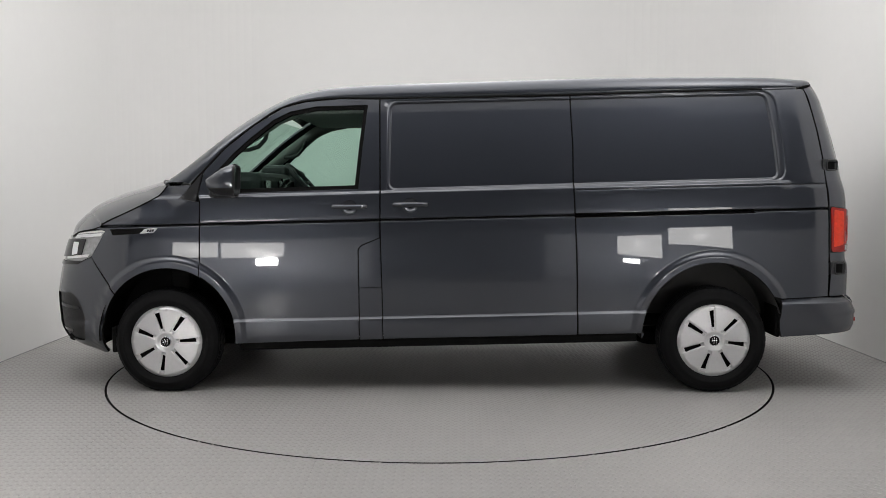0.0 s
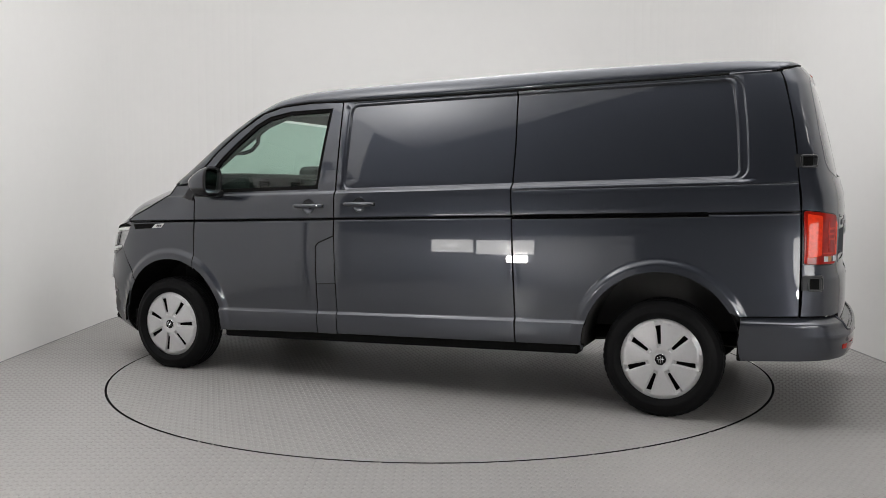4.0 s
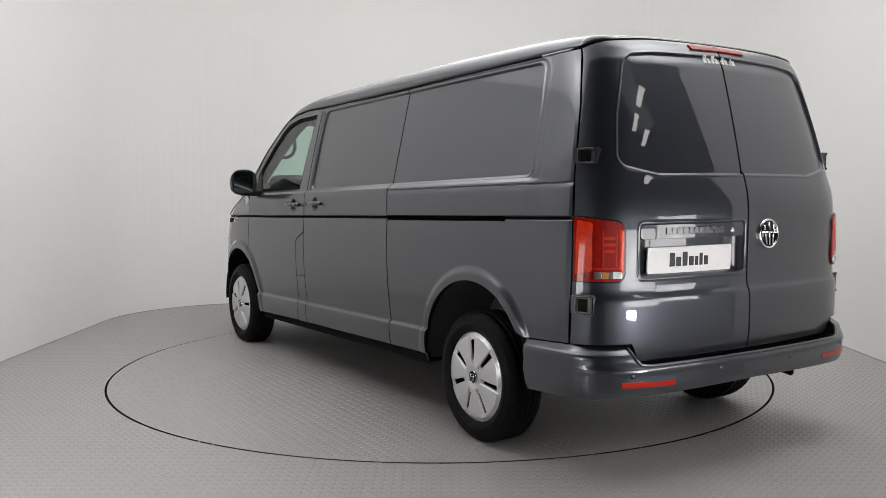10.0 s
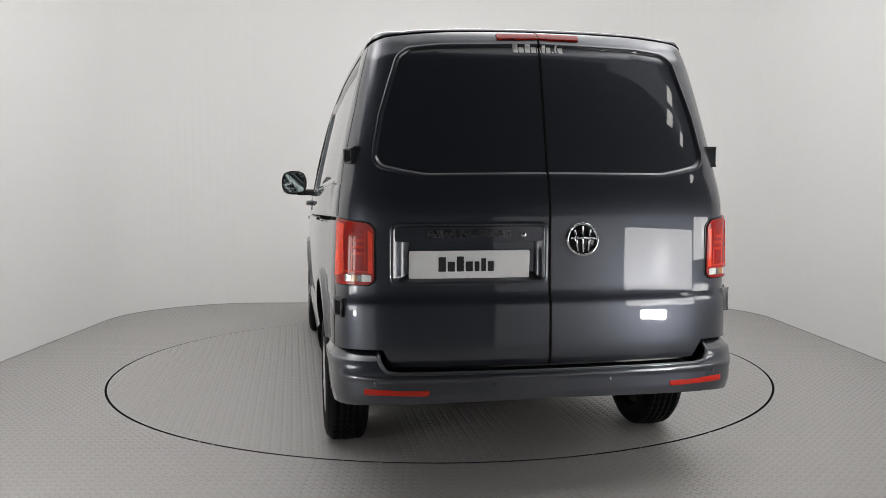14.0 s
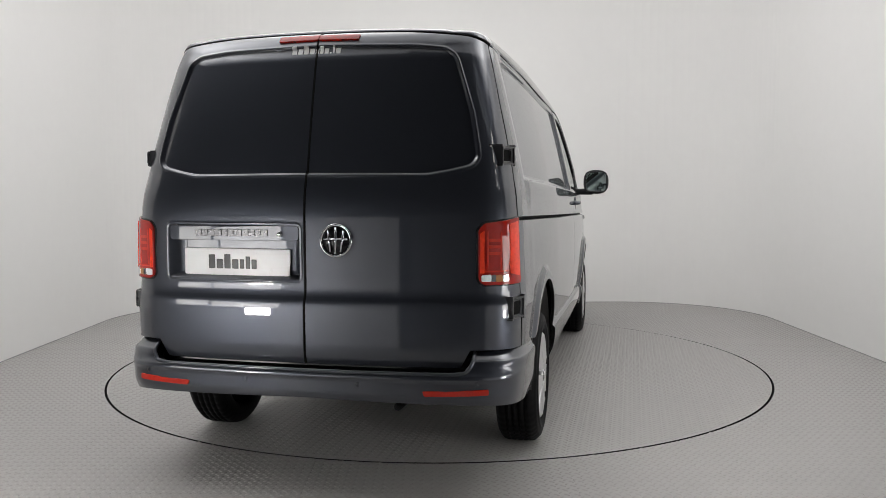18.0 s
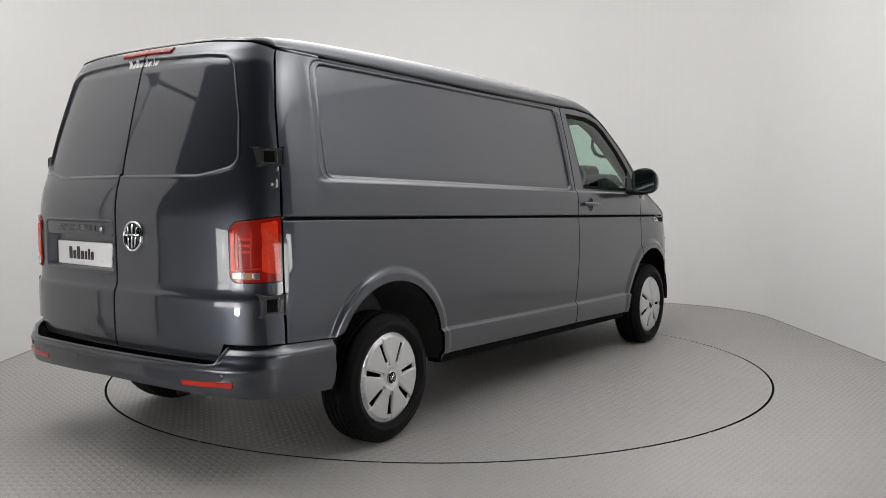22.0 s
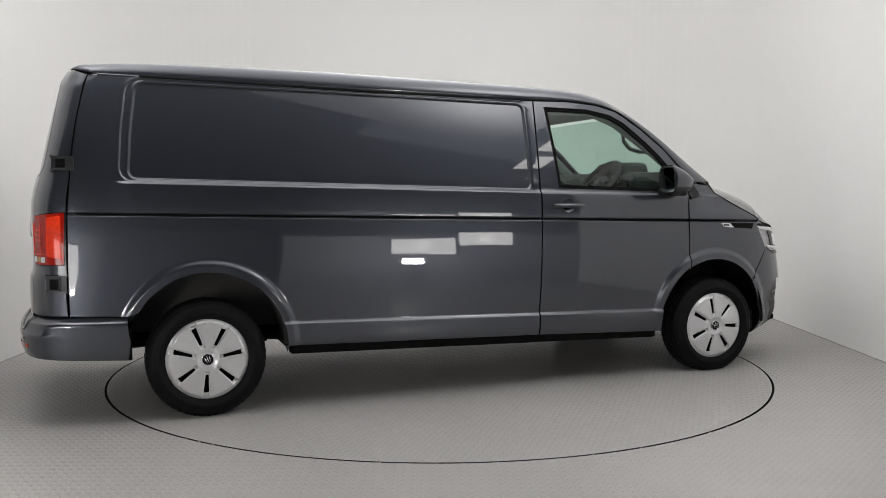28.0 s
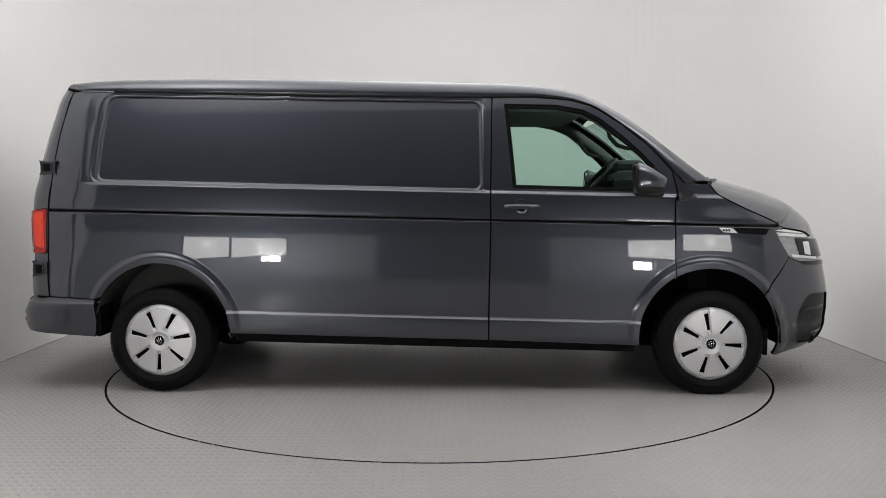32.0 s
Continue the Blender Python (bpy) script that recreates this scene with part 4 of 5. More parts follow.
        for g in ([(nose_ux(2.10, 1.040), 1.040), (nose_ux(2.115, 1.018), 1.022), (nose_ux(2.33, 1.012), 1.012), (nose_ux(2.31, 1.03), 1.030)],
                  [(nose_ux(2.20, 0.908), 0.908), (nose_ux(2.215, 0.893), 0.893), (nose_ux(2.40, 0.878), 0.878), (nose_ux(2.40, 0.888), 0.890)]):
            part("light_guide", patch("light_guide", [(sg * u, z) for u, z in g], on_nose(0.003), WHITE_SIGN, flange=0.004, warp=rake), hl, "white light guide")
        lip = [(nose_ux(2.19, 0.893), 0.890), (nose_ux(2.262, 0.862), 0.864), (0.45, 0.856), (0.45, 0.835), (nose_ux(2.29, 0.84), 0.845)]
        part("lamp_lip", patch("lamp_lip", [(sg * u, z) for u, z in lip], on_nose(0.004), GLOSS_BLACK, flange=0.006, warp=rake), hl)
    part("grille", patch("grille", [(0.44, 0.86), (0.44, 1.005), (-0.44, 1.005), (-0.44, 0.86)], on_nose(-0.01), GLOSS_BLACK, warp=rake), van, "black front grille")


def build_tail():
    TAIL_RECESS.clear()

    def yz(pts):
        return [(tail_u(y, z), z) for y, z in pts]
    win = [(0.0, 1.820), (0.441, 1.808), (0.575, 1.794), (0.620, 1.760), (0.694, 1.520), (0.724, 1.336), (0.700, 1.300), (0.60, 1.277), (0.52, 1.263), (0.0, 1.266)]
    win = win + [(-y, z) for y, z in win[-2:0:-1]]
    wu = rounded(yz(win), 0.02, 3)
    TAIL_RECESS.append((wu, 0.011))
    loops = [shrink(wu, d) for d in (-0.016, -0.010, -0.006, -0.003, -0.001, 0.0005, 0.002, 0.0035, 0.006, 0.012)]
    recess = rounded(yz([(0.650, 1.052), (0.022, 1.050), (0.022, 0.818), (0.652, 0.820)]), 0.022)
    TAIL_RECESS.append((recess, 0.0))
    rim_loops = [shrink(recess, d) for d in (-0.020, -0.014, -0.009, -0.005)]
    edge = [(tail_ux(x, z), z) for x, z in TAIL_EDGE]
    top_l = [(tail_u(0.66, 1.858), 1.858), (tail_u(0.4, 1.882), 1.882), (tail_u(0.2, 1.889), 1.889), (0.0, 1.891)]
    low = yz([(0.0, 0.466), (0.660, 0.466), (0.700, 0.540)])
    left = [(u if u > 0.001 else 0.0012, z) for u, z in low + edge + top_l]
    lines = [[(-1.2, z), (1.2, z)] for z in (0.70, 0.718, 0.724, 0.729, 0.735, 0.740, 0.744, 0.750, 0.755, 0.765, 0.80, 0.83)]
    for sg, hole in ((1, [recess]), (-1, [])):
        o = [(sg * u, z) for u, z in left]
        o = shrink(o, 0.0052)
        lim = [[(max(0.004, 0) if sg > 0 else -1.2, q[0][1]), (1.2 if sg > 0 else -0.004, q[0][1])] for q in lines]
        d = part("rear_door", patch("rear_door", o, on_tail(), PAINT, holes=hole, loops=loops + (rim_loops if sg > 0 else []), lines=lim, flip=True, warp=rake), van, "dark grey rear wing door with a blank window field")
        for z0, z1, xa, xb in ((1.309, 1.384, -2.352, -2.462), (0.670, 0.757, -2.402, -2.505)):
            yh = half_width(np.array([xa]), np.array([(z0 + z1) / 2]), "none")[0]
            bm = bmesh.new()
            bmesh.ops.create_cube(bm, size=1)
            for v in bm.verts:
                v.co = Vector((xa + (0.5 - v.co.x) * (xb - xa), sg * (yh - 0.045 + (v.co.y + 0.5) * 0.053 - (0.5 - v.co.x) * 0.034), z0 + (v.co.z + 0.5) * (z1 - z0) - RAKE * xa))
            bmesh.ops.bevel(bm, geom=bm.edges[:], offset=0.007, segments=2, affect="EDGES")
            h = part("hinge", from_bm("hinge", bm, HINGE), d, "gloss black door hinge cover")
            bm = bmesh.new()
            bmesh.ops.create_cube(bm, size=1)
            for v in bm.verts:
                f = 0.5 - v.co.x * 0.42 + 0.10
                v.co = Vector((xa + f * (xb - xa), sg * (yh - 0.045 + 0.045 + (v.co.y + 0.5) * 0.0105 - f * 0.034), z0 + (v.co.z * 0.62 + 0.5) * (z1 - z0) - RAKE * xa))
            part("hinge_slot", from_bm("hinge_slot", bm, VOID), h)
            ring = [(xa + f * (xb - xa), sg * (yh + 0.0095 - f * 0.034), z0 + g * (z1 - z0) - RAKE * xa) for f, g in rounded([(0.30, 0.10), (0.97, 0.10), (0.97, 0.90), (0.30, 0.90)], 0.14, 4)]
            part("hinge_rim", tube("hinge_rim", ring, 0.0048, HINGE, 8, True), h, "raised glossy rim")
        if sg > 0:
            tub(d, recess)
    seam = rake(on_tail(-0.0035)(np.array([(0.0005, z) for z in np.linspace(0.47, 1.885, 90)])))
    part("door_seal", tube("door_seal", seam, 0.0062, VOID, 8), van, "black rubber between the rear doors")
    # lamps wrap the corners
    for sg in (1, -1):
        outer = [(tail_ux(-2.408, 0.815), 0.815), (tail_ux(-2.406, 0.95), 0.95), (tail_ux(-2.400, 1.088), 1.088)]
        o = yz([(0.745, 1.062), (0.722, 1.036), (0.722, 0.832), (0.742, 0.812)]) + outer
        o = rounded([(sg * u, z) for u, z in o], 0.012, 3)
        base = patch("lamp_seal", shrink(o, -0.006), on_tail(0.003), GLOSS_BLACK, flip=True, step=0.02, warp=rake)
        lens = part("tail_lamp", patch("tail_lamp", o, on_tail(0.010), RED_LENS, flip=True, step=0.02, warp=rake), van, "red tail lamp wrapping the rear corner")
        part("lamp_seal", base, lens, "black lamp surround")

        def inset(name, pts, off, mat, label, r=0.003):
            q = rounded([(sg * u, z) for u, z in yz(pts)], r, 2)
            part(name, patch(name, q, on_tail(off), mat, flip=True, flange=0.003, step=0.02, warp=rake), lens, label)
        for y0, y1, mat, label in ((0.732, 0.768, CLEAR_LENS, "clear reversing lens"), (0.771, 0.786, DARK_CHROME, "dark chrome reflector"), (0.788, 0.812, AMBER, "dull amber lens"), (0.814, 0.838, CHROME, "chrome reflector")):
            inset("lamp_cell", [(y0, 0.850), (y0, 0.826), (y1, 0.826), (y1, 0.853)], 0.0125, mat, label)
        band = rounded([(tail_u(0.846, 0.86), 0.858)] + [(tail_ux(-2.418, z), z) for z in (0.845, 0.92, 1.00, 1.072)] + [(tail_u(0.842, 1.05), 1.060)], 0.008, 2)
        part("light_band", patch("light_band", [(sg * u, z) for u, z in band], on_tail(0.0120), BRIGHT_RED, flip=True, flange=0.003, step=0.02, warp=rake), lens, "brighter red light band")
        for z in (0.935, 0.962, 0.989):
            inset("light_line", [(0.762, z + 0.010), (0.762, z), (0.806, z), (0.806, z + 0.010)], 0.0118, LAMP_BAR, "lighter red bar", 0.001)
        for y0, y1 in ((0.754, 0.757), (0.806, 0.810)):
            inset("light_line", [(y0, 1.02), (y0, 0.875), (y1, 0.875), (y1, 1.03)], 0.0118, LAMP_BAR, "thin lighter red line", 0.001)
        inset("light_line", [(0.727, 1.020), (0.727, 0.860), (0.742, 0.860), (0.742, 1.032)], 0.0118, BRIGHT_RED, "lighter red strip", 0.002)
        inset("light_line", [(0.735, 0.868), (0.735, 0.864), (0.840, 0.866), (0.840, 0.871)], 0.0118, LAMP_BAR, "thin lighter red line", 0.001)
    for sg in (1, -1):
        third = [(sg * 0.003, 1.878), (sg * 0.003, 1.852), (sg * 0.180, 1.847), (sg * 0.184, 1.872)]
        part("brake_lamp", patch("brake_lamp", rounded(yz(third), 0.004, 2), on_tail(0.010), RED_LENS, flip=True, step=0.02, warp=rake), van, "slim red high brake lamp")
    y = 0.118
    st = new("window_sticker")
    st.parent = van
    st["label"] = "row of small white bars for lettering"
    for w, h in ((0.020, 0.034), (0.020, 0.024), (0.020, 0.034), (0.020, 0.024), (0.013, 0.024), (0.013, 0.031), (0.017, 0.024), (0.006, 0.006), (0.006, 0.034), (0.020, 0.024)):
        me = patch("bar", yz([(y, 1.788 + h), (y - w, 1.788 + h), (y - w, 1.788), (y, 1.788)]), on_tail(0.0015), WHITE_SIGN, flip=True, flange=0.0012, warp=rake)
        part("bar", me, st)
        y -= w + 0.0078
    badge()
    rear_bumper()


def tub(door, recess):
    """The number plate's hollow in the left rear door."""
    n = len(recess)
    rings = [on_tail(off)(np.array(shrink(recess, d))) for d, off in ((-0.001, 0.0), (0.003, -0.003), (0.009, -0.014), (0.016, -0.030), (0.024, -0.040), (0.040, -0.044))]
    V = np.concatenate(rings)
    F = [(k * n + i, k * n + (i + 1) % n, (k + 1) * n + (i + 1) % n, (k + 1) * n + i) for k in range(len(rings) - 1) for i in range(n)]
    t = part("plate_hollow", mesh_from("plate_hollow", rake(V), F, PAINT, True), door, "hollow for the number plate")
    part("hollow_back", patch("hollow_back", shrink(recess, 0.039), on_tail(-0.0438), PAINT, flange=0, flip=True, warp=rake), t)

    def uy(pts):
        return [(tail_u(y, q), q) for y, q in pts]
    bar = part("plate_handle", patch("plate_handle", rounded(uy([(0.645, 1.046), (0.029, 1.046), (0.030, 0.986), (0.644, 0.986)]), 0.016, 3), on_tail(-0.004), PAINT, flip=True, warp=rake), door, "dark grey handle strip over the plate")
    # lettering as plain raised bars
    y = 0.508
    for w in (0.026, 0.027, 0.030, 0.028, 0.025, 0.025, 0.031, 0.027, 0.025, 0.025, 0.026):
        me = patch("bar", uy([(y, 1.030), (y - w, 1.030), (y - w, 1.004), (y, 1.004)]), on_tail(0.001), DARK_CHROME, flip=True, flange=0.005, warp=rake)
        part("bar", me, bar, "plain chrome bar")
        y -= w + 0.0045
    lock = lathe("lock", [(0.0, 0.004), (0.010, 0.004), (0.012, 0.0), (0.012, -0.01)], CHROME, (0, 0, 0), 20, "x")
    lo = part("lock", lock, bar, "round chrome lock")
    p = rake(on_tail(0.002)(np.array([(tail_u(0.112, 1.012), 1.012)])))[0]
    lo.matrix_local = Matrix.Translation(p) @ pose(0, 0, 0, 0, 0, 180)
    pl = part("number_plate", patch("number_plate", rounded(uy([(0.600, 0.946), (0.082, 0.946), (0.084, 0.834), (0.602, 0.834)]), 0.006, 2), on_tail(-0.028), WHITE_SIGN, flip=True, flange=0.008, warp=rake), door, "white plate with plain dark bars for lettering")
    y = 0.476
    for w, lowz, hi in ((0.030, 0.862, 0.920), (0.028, 0.862, 0.901), (0.028, 0.862, 0.922), (0.028, 0.862, 0.901), (0.018, 0.862, 0.901), (0.018, 0.862, 0.914), (0.024, 0.862, 0.901)):
        me = patch("bar", uy([(y, hi), (y - w, hi), (y - w, lowz), (y, lowz)]), on_tail(-0.0265), DARK_PRINT, flip=True, flange=0.001, warp=rake)
        part("bar", me, pl)
        y -= w + 0.0105


def badge():
    p = rake(on_tail(0.004)(np.array([(tail_u(-0.139, 0.989), 0.989)])))[0]
    disc = part("badge", lathe("badge", [(0.0, 0.004), (0.060, 0.004), (0.063, 0.0), (0.063, -0.01)], GLOSS_BLACK, (0, 0, 0), 40, "x"), van, "round plain chrome and black badge")
    disc.matrix_local = Matrix.Translation(p) @ pose(0, 0, 0, 0, 0, 180) @ pose(0, 0, 0, 0, -3, 0)
    part("ring", lathe("ring", [(0.060, -0.004), (0.060, 0.008), (0.066, 0.010), (0.071, 0.006), (0.071, -0.006)], CHROME, (0, 0, 0), 40, "x"), disc)
    for y0, z0, y1, z1 in ((-0.034, 0.040, -0.022, -0.048), (0.034, 0.040, 0.022, -0.048), (0.0, 0.054, 0.0, -0.054), (-0.052, 0.006, 0.052, 0.006)):
        part("bar", tube("bar", [(0.007, y0, z0), (0.007, y1, z1)], 0.0055, CHROME, 6), disc)


def bumper_shape(z):
    a = pchip([0.26, 0.29, 0.33, 0.37, 0.41, 0.424, 0.430, 0.445, 0.455, 0.486, 0.50, 0.51, 0.54], [0.56, 0.635, 0.675, 0.684, 0.684, 0.6865, 0.6885, 0.684, 0.674, 0.662, 0.655, 0.642, 0.608])
    w = pchip([0.26, 0.30, 0.36, 0.44, 0.486, 0.500, 0.510, 0.54], [0.865, 0.890, 0.900, 0.906, 0.911, 0.909, 0.899, 0.884])
    return X_REAR - a(z), w(z)


def rear_bumper():
    surf = on_tail(0.0, bumper_shape)

    def u_x(x, z):
        tail, w = bumper_shape(np.array(z))
        return end_u(x, X_REAR - float(tail), float(w))

    def u_y(y, z):
        _, w = bumper_shape(np.array(z))
        q = np.clip(abs(y) / float(w), 0, 0.99999)
        return float(np.sign(y) * np.interp(math.asin(q ** (N_REAR / 2)), TAIL_TABLE[1], TAIL_TABLE[0]))
    half = [(0.0, 0.452), (u_y(0.64, 0.452), 0.452), (u_y(0.70, 0.47), 0.470), (u_y(0.715, 0.535), 0.535), (u_x(-2.40, 0.537), 0.537), (u_x(-2.110, 0.528), 0.528), (u_x(-2.098, 0.40), 0.40),
            (u_x(-2.104, 0.34), 0.34), (u_x(-2.112, 0.298), 0.298), (u_x(-2.40, 0.312), 0.310), (u_y(0.72, 0.318), 0.325), (0.0, 0.338)]
    outline = half + [(-u, z) for u, z in half[::-1] if abs(u) > 1e-6]
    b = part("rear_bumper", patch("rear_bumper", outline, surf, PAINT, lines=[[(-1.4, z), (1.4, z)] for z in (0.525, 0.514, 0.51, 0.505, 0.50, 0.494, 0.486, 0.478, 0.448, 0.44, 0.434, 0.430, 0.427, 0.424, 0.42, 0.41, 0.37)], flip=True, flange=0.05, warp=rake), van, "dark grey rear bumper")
    # rounded lip along the upper edge
    half_lip = [(0.0, 0.452), (u_y(0.64, 0.452), 0.452), (u_y(0.685, 0.458), 0.458), (u_y(0.70, 0.475), 0.475), (u_y(0.715, 0.533), 0.533)]
    lip = resample([(-u, z) for u, z in half_lip[:0:-1]] + half_lip, 0.02, closed=False)
    part("lip", tube("lip", rake(surf(np.array(lip))), 0.0085, PAINT, 10), b)
    # step between the bumper and the doors
    V, n = [], 40
    for y in np.linspace(-0.72, 0.72, n):
        for dx, z in ((0.004, 0.449), (0.016, 0.4535), (0.024, 0.4505), (0.055, 0.4515), (0.10, 0.455), (0.11, 0.50)):
            tail, w = bumper_shape(np.array(0.452))
            xx = X_REAR - (X_REAR - float(tail)) * power(y / float(w), N_REAR) + BOW * y * y
            V.append((float(xx) + dx, y, z))
    F = [(k * 6 + j, k * 6 + j + 1, k * 6 + j + 7, k * 6 + j + 6) for k in range(n - 1) for j in range(5)]
    part("step_pad", mesh_from("step_pad", rake(np.array(V)), F, GLOSS_BLACK), b, "glossy black step on top of the bumper")
    for sg in (1, -1):
        r = rounded([(sg * u_y(0.775, 0.39), 0.391), (sg * u_y(0.515, 0.39), 0.382), (sg * u_y(0.522, 0.37), 0.363), (sg * u_y(0.775, 0.37), 0.369)], 0.004, 2)
        part("reflector", patch("reflector", r, on_tail(0.004, bumper_shape), REFLECTOR, flip=True, flange=0.006, warp=rake), b, "slim red reflector")
        for y in (0.248, 0.735):
            p = rake(on_tail(0.001, bumper_shape)(np.array([(sg * u_y(y, 0.41), 0.404 if y < 0.5 else 0.416)])))[0]
            s = part("parking_sensor", lathe("parking_sensor", [(0.0, 0.0004), (0.0095, 0.0004), (0.0102, -0.001), (0.012, -0.001), (0.0128, 0.0004), (0.0135, -0.001)], PAINT, (0, 0, 0), 20, "x"), b)
            s.matrix_local = Matrix.Translation(p) @ pose(0, 0, 0, 0, 0, 180 + sg * (-14 if y < 0.5 else -35))


def build_wheels():
    prof = [(0.225, -0.185), (0.235, -0.200), (0.262, -0.207), (0.295, -0.200), (0.312, -0.190), (0.3245, -0.176)]
    for gx in (-0.150, -0.120, -0.090, -0.060):
        prof += [(0.3285, gx - 0.006), (0.320, gx - 0.0045), (0.320, gx + 0.0045), (0.3285, gx + 0.006)]
    prof += [(0.3245, -0.032), (0.312, -0.018), (0.303, -0.0105), (0.301, -0.0075), (0.292, -0.004), (0.270, 0.000), (0.268, 0.0025), (0.252, 0.0022), (0.250, -0.0005), (0.238, -0.004), (0.226, -0.012), (0.222, -0.03)]
    tyre = lathe("tyre", prof, RUBBER, (0, 0, 0), 200, "y", notch=(0.3115, 0.0028))
    hole = []
    for k in range(7):
        a = radians(90 + k * 360 / 7)
        ca, sa = math.cos(a), math.sin(a)
        quad = [(0.084, -0.0105), (0.186, -0.017), (0.191, 0.014), (0.084, 0.009)]
        hole.append(rounded([(r * ca - d * sa, r * sa + d * ca) for r, d in quad], 0.004, 2))

    def dome(uv):
        r = np.hypot(uv[:, 0], uv[:, 1])
        # each slot lies at the foot of a shallow facet
        k = ((np.arctan2(uv[:, 1], uv[:, 0]) / (2 * math.pi) - 0.25) * 7 + 0.08) % 1
        facet = 0.0045 * (1 - k) * smooth(0.08, 0.14, r) * (1 - smooth(0.198, 0.206, r))
        # the slot sits in a sunk channel from the hub to the edge
        q = ((np.arctan2(uv[:, 1], uv[:, 0]) / (2 * math.pi) - 0.25) * 7 + 0.5) % 1 - 0.5
        across = np.abs(r * np.sin(q * 2 * math.pi / 7) - 0.001) - (0.014 + 0.045 * (r - 0.08))
        channel = 0.0055 * (1 - smooth(-0.001, 0.0015, across)) * smooth(0.066, 0.069, r) * (1 - smooth(0.211, 0.214, r))
        h = -0.003 + 0.006 * (1 - (r / 0.2) ** 2) - 0.016 * smooth(0.203, 0.224, r) - facet - channel - 0.008 * (1 - smooth(0.035, 0.06, r))
        return np.stack([uv[:, 0], h, uv[:, 1]], 1)
    circle = [(0.223 * math.cos(2 * math.pi * k / 90), 0.223 * math.sin(2 * math.pi * k / 90)) for k in range(90)]
    rings = [[(r * math.cos(2 * math.pi * k / 60), r * math.sin(2 * math.pi * k / 60)) for k in range(60)] for r in (0.036, 0.05, 0.062, 0.208)]
    for k in range(7):
        a = radians(90 + k * 360 / 7)
        for d in (-0.001, 0.0018):
            box = [(0.067 - d, -0.0135 - d), (0.2125 + d, -0.019 - d), (0.2125 + d, 0.021 + d), (0.067 - d, 0.0155 + d)]
            rings.append([(r * math.cos(a) - q * math.sin(a), r * math.sin(a) + q * math.cos(a)) for r, q in box])
    cover = patch("wheel_trim", circle, dome, SILVER, holes=hole, loops=rings, step=0.012, edge=0.012, flange=0.008, flip=True)
    back = lathe("rim", [(0.0, -0.06), (0.10, -0.06), (0.20, -0.06), (0.221, -0.03), (0.222, -0.19)], VOID, (0, 0, 0), 48, "y")
    cap = lathe("hub_cap", [(0.0, 0.0012), (0.029, 0.0005), (0.031, -0.002), (0.035, -0.010)], VOID, (0, 0, 0), 32, "y")
    ring = lathe("ring", [(0.029, 0.0), (0.030, 0.0025), (0.0325, 0.0025), (0.0335, -0.002)], CHROME, (0, 0, 0), 32, "y")
    turn = {(1, 1): 16, (-1, 1): 5, (1, -1): 9, (-1, -1): 22}
    for sx in (1, -1):
        for sy in (1, -1):
            # the tyres are pressed flat where they stand, the laden front ones more
            hub = 0.3285 - (0.013 if sx > 0 else 0.003)
            m = pose(sx * 1.70, sy * (0.922 if sx > 0 else 0.908), hub, 0, 0, 0 if sy > 0 else 180) @ pose(0, 0, 0, 0, turn[(sx, sy)], 0)
            me = tyre.copy()
            back_again = m.inverted()
            for v in me.vertices:
                p = m @ v.co
                if p.z < 0.001:
                    p.z = 0.001
                    v.co = back_again @ p
            w = part("wheel", me, van, "black tyre with a silver seven-spoke wheel trim")
            w.matrix_local = m
            t = part("wheel_trim", cover, w, "silver plastic wheel trim")
            part("rim", back, w, "dark steel rim")
            c = part("hub_cap", cap, t, "plain black hub cap with a chrome ring")
            part("ring", ring, t)
            for (x0, z0), (x1, z1) in (((-0.014, 0.016), (-0.009, -0.018)), ((0.014, 0.016), (0.009, -0.018)), ((0.0, 0.021), (0.0, -0.021)), ((-0.02, 0.002), (0.02, 0.002))):
                part("bar", tube("bar", [(x0, 0.003, z0), (x1, 0.003, z1)], 0.0022, CHROME, 6), t)


